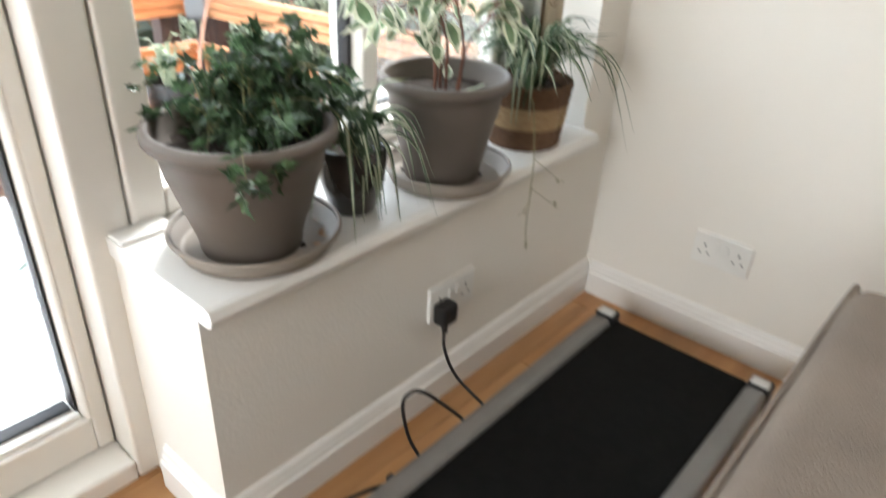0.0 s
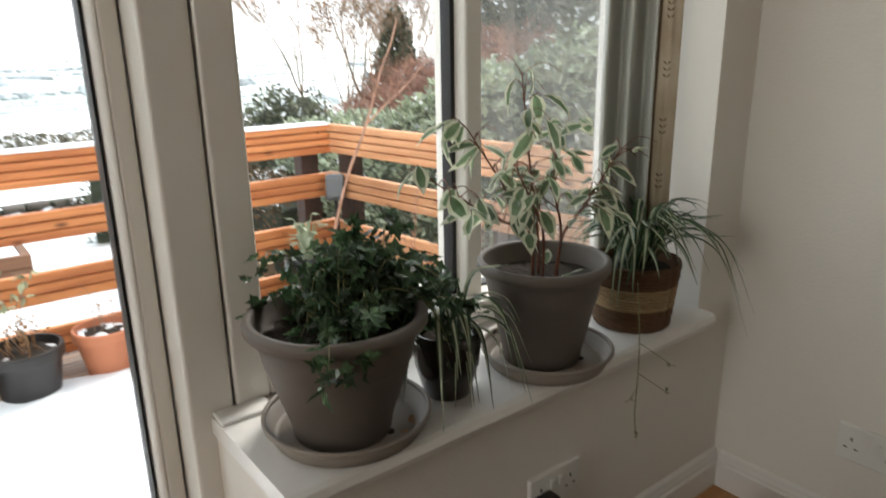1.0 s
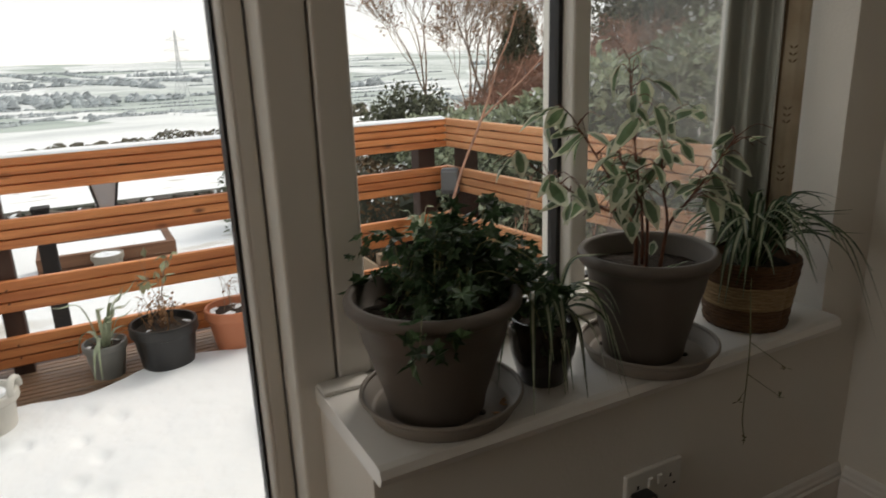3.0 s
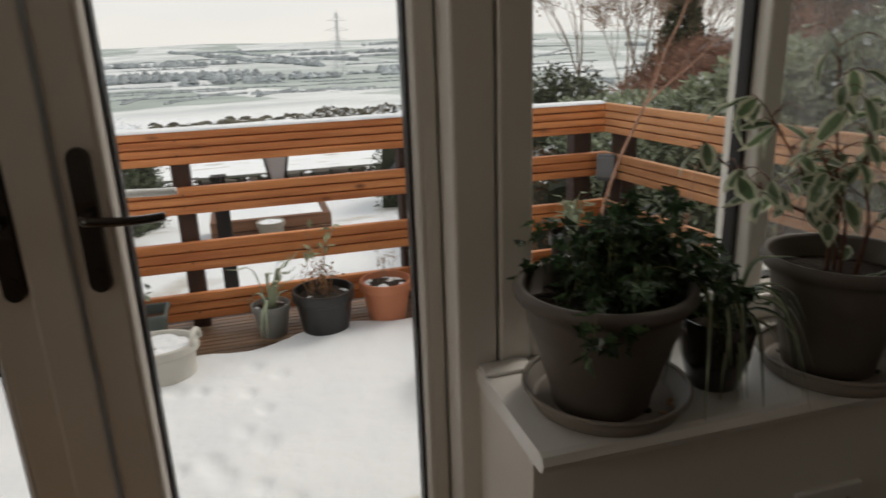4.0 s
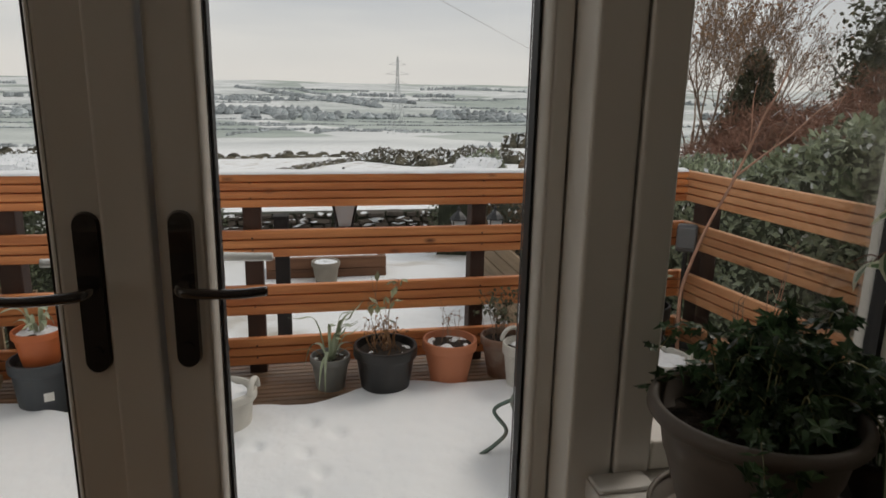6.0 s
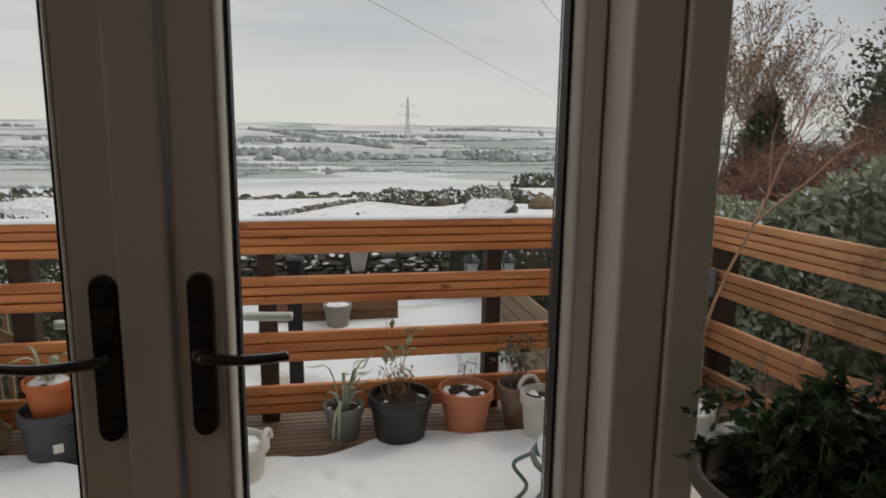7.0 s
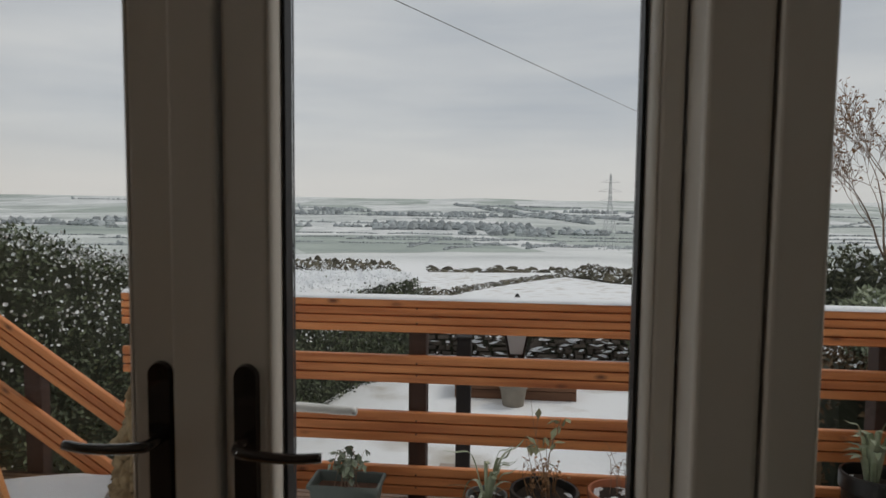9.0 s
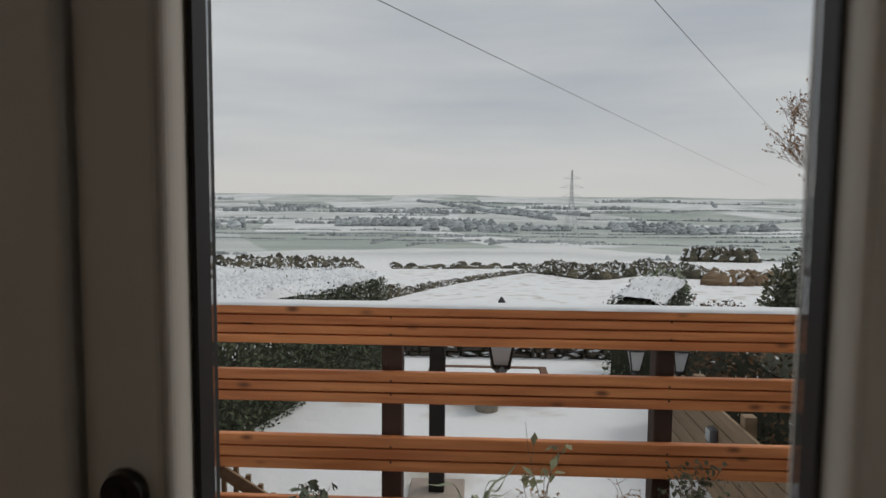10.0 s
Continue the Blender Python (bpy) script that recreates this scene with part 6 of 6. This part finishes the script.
def bare_tree(at, height, seed, label, spread=0.5, twigs=3, leafy=0.02, trunk=0.09, leaf_material=DRY_LEAF, lean=0.16, stems=3):
    """A leafless tree: a tapered trunk forking into ever thinner limbs, with a few last leaves."""
    t = thing("bare_tree", label, "tree", at)
    r = random.Random(seed)
    S, T, L = Leaves(), Leaves(), Leaves()

    def grow(p, d, length, rad, level):
        q = p
        pts = [p]
        for k in range(4):
            d = (d + anyway(r) * 0.16 + Vector((0, 0, 0.05))).normalized()
            q = q + d * length / 4
            pts.append(q)
        (S if level < 2 else T).twig(pts, rad, 0.6, 6 if level < 2 else 3)
        if level >= 5:
            for k in range(2):
                if r.random() < leafy:
                    L.leaf(q, anyway(r), anyway(r), 0.055, 0.03)
            return
        for k in range(3 if level < 3 else twigs if level < 4 else 5):
            b = pts[r.choice((2, 3, 4))] if k else q
            grow(b, (d + anyway(r) * (0.40 + spread * 0.35) + Vector((0, 0, 0.15))).normalized(), length * r.uniform(0.55, 0.78), max(0.0034, rad * r.uniform(0.42, 0.56)), level + 1)

    for k in range(stems):
        a = k * 2 * math.pi / stems + seed
        grow(Vector((0.08 * math.cos(a), 0.08 * math.sin(a), 0)), Vector((lean * math.cos(a), lean * math.sin(a), 1)).normalized(), height * 0.31, trunk, 0)
    S.done("trunk", TWIG, t)
    tagged(T.done("twigs", TWIG, t), kind="stuff")
    if L.v:
        tagged(L.done("last_leaves", leaf_material, t), kind="stuff")


bare_tree((-10.2, 6.0, -1.2), 5.4, 4, "spreading leafless garden tree with some orange leaves", 0.7, 5, 0.55, 0.036, lean=0.17, stems=4)
bare_tree((-12.0, 8.8, -1.0), 4.6, 8, "leafless tree behind the russet shrubs", 0.7, 5, 0.3, 0.038)
bare_tree((-6.5, 8.2, -0.4), 4.6, 15, "thin leafless tree above the hedge", 0.7, 5, 0.25, 0.034)
# Darker copy of the twig colour, painting the shade inside the russet shrubs.
RUSSET_SHADED = shade("russet_shaded_heart", (0.19, 0.10, 0.07), 0.95, (0.11, 0.06, 0.045), 4)
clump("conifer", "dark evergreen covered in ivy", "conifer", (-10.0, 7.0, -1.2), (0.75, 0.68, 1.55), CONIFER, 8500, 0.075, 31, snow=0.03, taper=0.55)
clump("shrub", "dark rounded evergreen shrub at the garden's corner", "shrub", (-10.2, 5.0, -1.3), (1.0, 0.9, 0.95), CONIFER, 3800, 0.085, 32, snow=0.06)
clump("shrub", "broad winter shrub of russet twigs", "shrub", (-8.9, 6.8, -1.0), (1.6, 1.45, 0.95), RED_BRUSH, 17000, 0.095, 33, RUSSET_SHADED, 0.02, slim=0.25)
clump("shrub", "broad winter shrub of russet twigs", "shrub", (-7.2, 7.3, -0.8), (1.8, 1.3, 1.08), RED_BRUSH, 17000, 0.095, 34, RUSSET_SHADED, 0.03, slim=0.25)
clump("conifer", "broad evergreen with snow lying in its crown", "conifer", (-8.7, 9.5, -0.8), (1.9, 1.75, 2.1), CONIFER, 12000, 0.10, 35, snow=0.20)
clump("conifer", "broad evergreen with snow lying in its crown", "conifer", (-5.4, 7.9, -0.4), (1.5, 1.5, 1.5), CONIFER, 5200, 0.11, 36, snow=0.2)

# dry stone wall with snow on its stones
stone_wall = thing("stone_wall", "low dry stone wall with snow caught on its stones", "wall", (-11.8, 0, -1.55), kind="structure")
r = random.Random(51)
stone_meshes = []
for k in range(8):
    bm = block(-0.14, 0.14, -0.5, 0.5, -0.5, 0.5, 0.12, 1)
    for v in bm.verts:
        v.co += noise.noise_vector(v.co * 2 + Vector((k * 7, 0, 0))) * 0.12
    me = bpy.data.meshes.new("stone")
    bm.to_mesh(me)
    bm.free()
    me.materials.append(STONE)
    stone_meshes.append(me)
SW = Leaves()
for course in range(6):
    y = -1.4 + r.uniform(0, 0.1)
    while y < 4.0:
        w, h = r.choice((0.09, 0.14, 0.2, 0.27, 0.36)) * r.uniform(0.8, 1.2), r.uniform(0.06, 0.105)
        ob = new("stone", stone_meshes[r.randrange(8)])
        ob.parent = stone_wall
        ob.matrix_local = Matrix.LocRotScale((r.uniform(-0.03, 0.03), y + w / 2, 0.04 + course * 0.088 + r.uniform(-0.015, 0.015)), Euler((r.uniform(-0.14, 0.14), 0, 0)), (1, w, h))
        if r.random() < 0.62:
            for q in range(r.choice((1, 2, 3, 5))):
                SW.leaf(Vector((0.155, y + w * r.uniform(0, 0.5), 0.07 + course * 0.088 + r.uniform(-0.035, 0.025))), Vector((0.15, 1, r.uniform(-0.35, 0.35))), Vector((0.4, 0, 1)), w * r.uniform(0.25, 0.75), r.uniform(0.02, 0.10), 0.0)
        y += w + 0.012
tagged(SW.done("stone_snow", SNOW, stone_wall), kind="stuff")
# Solid backing whose dark colour gives the gaps between stones their shade.
part("backing", block(-0.16, 0.05, -1.4, 4.0, -0.3, 0.52), SHADED_CORE, stone_wall)


# ---- fields and distance ----
def lumps(rows, name, label, category, material, seed, snow=0.0):
    """Many uneven low bushes in one mesh; rows of (x, y, width, height)."""
    r = random.Random(seed)
    v, f, s = [], [], []
    for x, y, w, h in rows:
        z = ground_z(x, y) - h * 0.15
        i = len(v)
        n = 6
        for ring, (q, t) in enumerate(((1.0, 0.0), (1.1, 0.45), (0.65, 0.85))):
            for k in range(n):
                a = 2 * math.pi * (k + 0.5 * ring) / n
                e = r.uniform(0.75, 1.25)
                v.append((x + w * 0.5 * q * e * math.cos(a), y + w * 0.5 * q * e * math.sin(a), z + h * t * r.uniform(0.8, 1.2)))
        v.append((x, y, z + h * r.uniform(0.9, 1.15)))
        for ring in range(2):
            for k in range(n):
                a, b = i + ring * n + k, i + ring * n + (k + 1) % n
                f.append((a, b, b + n, a + n))
                s.append(1 if snow and ring == 1 and r.random() < snow else 0)
        for k in range(n):
            f.append((i + 2 * n + k, i + 2 * n + (k + 1) % n, i + 3 * n))
            s.append(1 if snow and r.random() < snow * 1.5 else 0)
    return tagged(soup(name, v, f, [material, SNOW], None, "", False, s), label, category, kind="stuff")


def polar(d, k):
    """A place d metres off, k to the side for every metre of distance."""
    return -d, 0.2 + d * k


r = random.Random(61)
# gorse bank on the field's crest
rows = []
for _ in range(3600):
    k = r.uniform(0.075, 0.335)
    d = 55 + 8 * noise.noise((k * 9, 0, 0)) + r.uniform(-3.5, 5)
    edge = min(1, (k - 0.07) / 0.04, (0.345 - k) / 0.03)
    rows.append((*polar(d, k), r.uniform(0.35, 0.85), r.uniform(0.3, 1.15) * max(0.3, edge) * (0.8 + 0.5 * noise.noise((k * 40, d * 0.3, 0)))))
lumps(rows, "gorse_bank", "dark gorse bushes flecked with snow on the field's crest", "gorse", GORSE, 62, 0.15)
rows = []
for _ in range(800):
    t = r.random()
    k = -0.16 + 0.24 * t
    d = 30 + 26 * t + r.uniform(-1.5, 1.5)
    rows.append((*polar(d, k), r.uniform(0.2, 0.45), r.uniform(0.15, 0.5) * (1.2 if t < 0.2 else 0.45 + 0.5 * abs(noise.noise((t * 14, 0, 3))))))
lumps(rows, "field_hedgerow", "thin dark hedgerow curving over the snowy field", "hedgerow", GORSE, 63, 0.15)
rows = []
for _ in range(2200):
    k = r.uniform(-0.95, -0.17)
    d = r.choice((38, 46, 60, 75, 95, 120)) * r.uniform(0.93, 1.07)
    if noise.noise((k * 8, d * 0.05, 4)) > -0.15:
        rows.append((*polar(d, k), r.uniform(0.3, 1.0) * d / 60, r.uniform(0.25, 0.8) * d / 60))
lumps(rows, "rough_scrub", "patches of dark scrub on the snowy hillside", "scrub", GORSE, 64, 0.14)
rows = [(*polar(r.uniform(80, 110), r.uniform(-0.12, 0.2)), r.uniform(0.8, 2.4), r.uniform(0.3, 0.8)) for _ in range(90)]
rows += [(*polar(r.uniform(150, 170), r.uniform(0.30, 0.40)), r.uniform(1.5, 3), r.uniform(1.5, 4.0)) for _ in range(130)]
lumps(rows, "field_bushes", "scattered brown bushes beyond the crest", "bushes", GORSE, 65, 0.1)
fence_rows = []
BROWN_GRASS = shade("bracken_bank", (0.27, 0.19, 0.12), 0.95, (0.18, 0.12, 0.07), 0.6, island=0.3)
for _ in range(160):
    fence_rows.append((*polar(r.uniform(44, 50), r.uniform(0.335, 0.45)), r.uniform(0.7, 1.4), r.uniform(0.5, 1.0)))
lumps(fence_rows, "bracken_bank", "bank of brown bracken beside the field", "bracken", BROWN_GRASS, 66, 0.1)

# hedgerows and woods of the far valley, distance haze put into their grey colour
rows = []
for _ in range(40):
    d0 = math.exp(r.uniform(math.log(200), math.log(3600)))
    k0 = r.uniform(-1.0, 1.0)
    if r.random() < 0.62:
        d1, k1 = d0 * r.uniform(0.93, 1.07), k0 + r.uniform(0.10, 0.45)
    else:
        d1, k1 = d0 * r.uniform(1.25, 1.7), k0 + r.uniform(-0.12, 0.12)
    a, b = Vector((*polar(d0, k0), 0)), Vector((*polar(d1, k1), 0))
    size = r.uniform(0.0020, 0.0036) * d0 + 0.6
    n = int(min(420, (b - a).length / (size * 0.9)))
    for i in range(n):
        if r.random() < 0.88:
            p = a.lerp(b, i / n) + anyway(r) * size * 0.4
            tall = 2.2 if r.random() < 0.07 else 1
            rows.append((p.x, p.y, size * r.uniform(0.9, 1.7), size * r.uniform(0.5, 0.9) * tall))
lumps(rows, "valley_hedgerows", "hedgerows dividing the far fields, coloured pale grey like haze", "hedgerows", FAR_WOOD, 71)
for d0, k0, d1, k1, size in ((3300, -0.085, 1350, 0.11, 14), (3000, -0.02, 1500, 0.16, 10), (1080, -0.26, 1020, -0.02, 7), (1010, 0.03, 980, 0.40, 7), (1120, -0.6, 1060, -0.3, 8), (690, -0.5, 700, 0.5, 2.2), (820, -0.5, 780, 0.5, 2.4), (430, 0.02, 640, 0.075, 2.0), (380, -0.10, 560, -0.02, 1.8), (520, -0.4, 470, 0.45, 1.6), (1700, -0.32, 1750, 0.3, 5), (2100, -0.4, 2000, 0.5, 6)):
    a, b = Vector((*polar(d0, k0), 0)), Vector((*polar(d1, k1), 0))
    n = int((b - a).length / (size * 0.75))
    for i in range(n):
        p = a.lerp(b, i / n) + anyway(r) * size * 0.5
        if noise.noise((i * 0.06, d0, 0)) > -0.35:
            rows.append((p.x, p.y, size * r.uniform(0.9, 1.6), size * r.uniform(0.5, 1.0)))
lumps(rows, "valley_treeline", "tree belts and hedge lines across the valley, coloured pale grey like haze", "trees", FAR_WOOD, 73)
rows = []
for _ in range(26):
    d0, k0 = r.choice((850, 950, 1050, 1200, 1700, 2300, 3000)) * r.uniform(0.93, 1.07), r.uniform(-0.9, 0.8)
    wide = r.uniform(60, 260) * d0 / 1000
    for i in range(int(wide / 5)):
        x, y = polar(d0 + r.uniform(-14, 14), k0)
        rows.append((x, y + r.uniform(0, wide), r.uniform(8, 15), r.uniform(6, 12) * (0.8 + d0 / 4000)))
lumps(rows, "valley_woods", "winter woods in the valley, coloured pale grey like haze", "woods", FAR_WOOD, 72)


def pylon(at, h, label):
    """A lattice tower: four tapering legs, three pairs of arms, crossed bracing."""
    t = thing("electricity_pylon", label, "pylon", at, 15, "pylons in the valley")
    w0, w1 = h * 0.10, h * 0.018

    def wide(z):
        return w0 + (w1 - w0) * min(1, z / (h * 0.62)) if z < h * 0.62 else w1 * (1 - 0.6 * (z - h * 0.62) / (h * 0.38))

    rad = h * 0.0030
    for sx, sy in ((-1, -1), (1, -1), (1, 1), (-1, 1)):
        part("leg", tube([(sx * wide(z), sy * wide(z), z) for z in np.linspace(0, h, 9)], rad, 4, taper=0.5), STEEL_GREY, t)
    zs = [h * q for q in (0, 0.13, 0.25, 0.36, 0.46, 0.55, 0.63, 0.72, 0.81, 0.90, 0.98)]
    for a, b in zip(zs, zs[1:]):
        for s in (-1, 1):
            for m in (0, 1):
                bm = bmesh.new()
                p, q = wide(a), wide(b)
                ends = (((-p, s * p, a), (q, s * q, b)), ((p, s * p, a), (-q, s * q, b))) if m == 0 else (((s * p, -p, a), (s * q, q, b)), ((s * p, p, a), (s * q, -q, b)))
                for e in ends:
                    tube(e, rad * 0.6, 3, bm)
                part("bracing", bm, STEEL_GREY, t)
    for q, l in ((0.64, 0.13), (0.76, 0.16), (0.88, 0.12)):
        for s in (-1, 1):
            bm = tube([(0, 0, h * q), (0, s * h * l, h * q + h * 0.005)], rad * 0.8, 4)
            tube([(0, 0, h * (q + 0.05)), (0, s * h * l, h * q + h * 0.005)], rad * 0.7, 4, bm)
            part("cross_arm", bm, STEEL_GREY, t)


pylon((-420, 57.5, ground_z(-420, 57.5)), 15.5 - ground_z(-420, 57.5), "lattice steel electricity pylon in the valley")
pylon((-900, -490, ground_z(-900, -490)), 32 - ground_z(-900, -490), "distant lattice steel electricity pylon")
for a, b in (((-20.6, -2.93, 7.0), (-200, 82, 3.9)), ((-20.6, 4.9, 7.0), (-95, 43.5, 5.9))):
    w = thing("overhead_wire", "thin dark overhead wire crossing the sky", "wire", group="overhead wires")
    A, B = Vector(a), Vector(b)
    A = A + (A - B) * 0.4
    pts = []
    for t in np.linspace(0, 1, 40) ** 1.6:
        p = A.lerp(B, float(t))
        p.z -= 0.35 * 4 * t * (1 - t)
        pts.append(p)
    part("wire", tube(pts, 0.013, 5), LAMP_BLACK, w)

# ---- oak planks of the room's floor ----
plank_meshes = {}
row = 0
x = FACE_X - 0.4
while x < EAST_X - 0.01:
    w = min(0.158, EAST_X - x)
    y = SOUTH_Y - rng.uniform(0, 1.1)
    while y < NORTH_Y:
        a, b = max(y, SOUTH_Y), min(y + 1.22, NORTH_Y)
        x0 = max(x, -1.34)
        if b - a > 0.02 and x + w > -1.34:
            key = (round(b - a, 2), round(x + w - x0, 3))
            if key not in plank_meshes:
                bm = block(0, key[1] - 0.0015, 0, b - a - 0.0015, -0.012, 0, 0.001, 1)
                me = bpy.data.meshes.new("plank")
                bm.to_mesh(me)
                bm.free()
                me.materials.append(OAK)
                plank_meshes[key] = me
            ob = new("plank", plank_meshes[key])
            ob.location = (x0, a, 0)
            ob.parent = floor
        y += 1.22
    x += 0.158
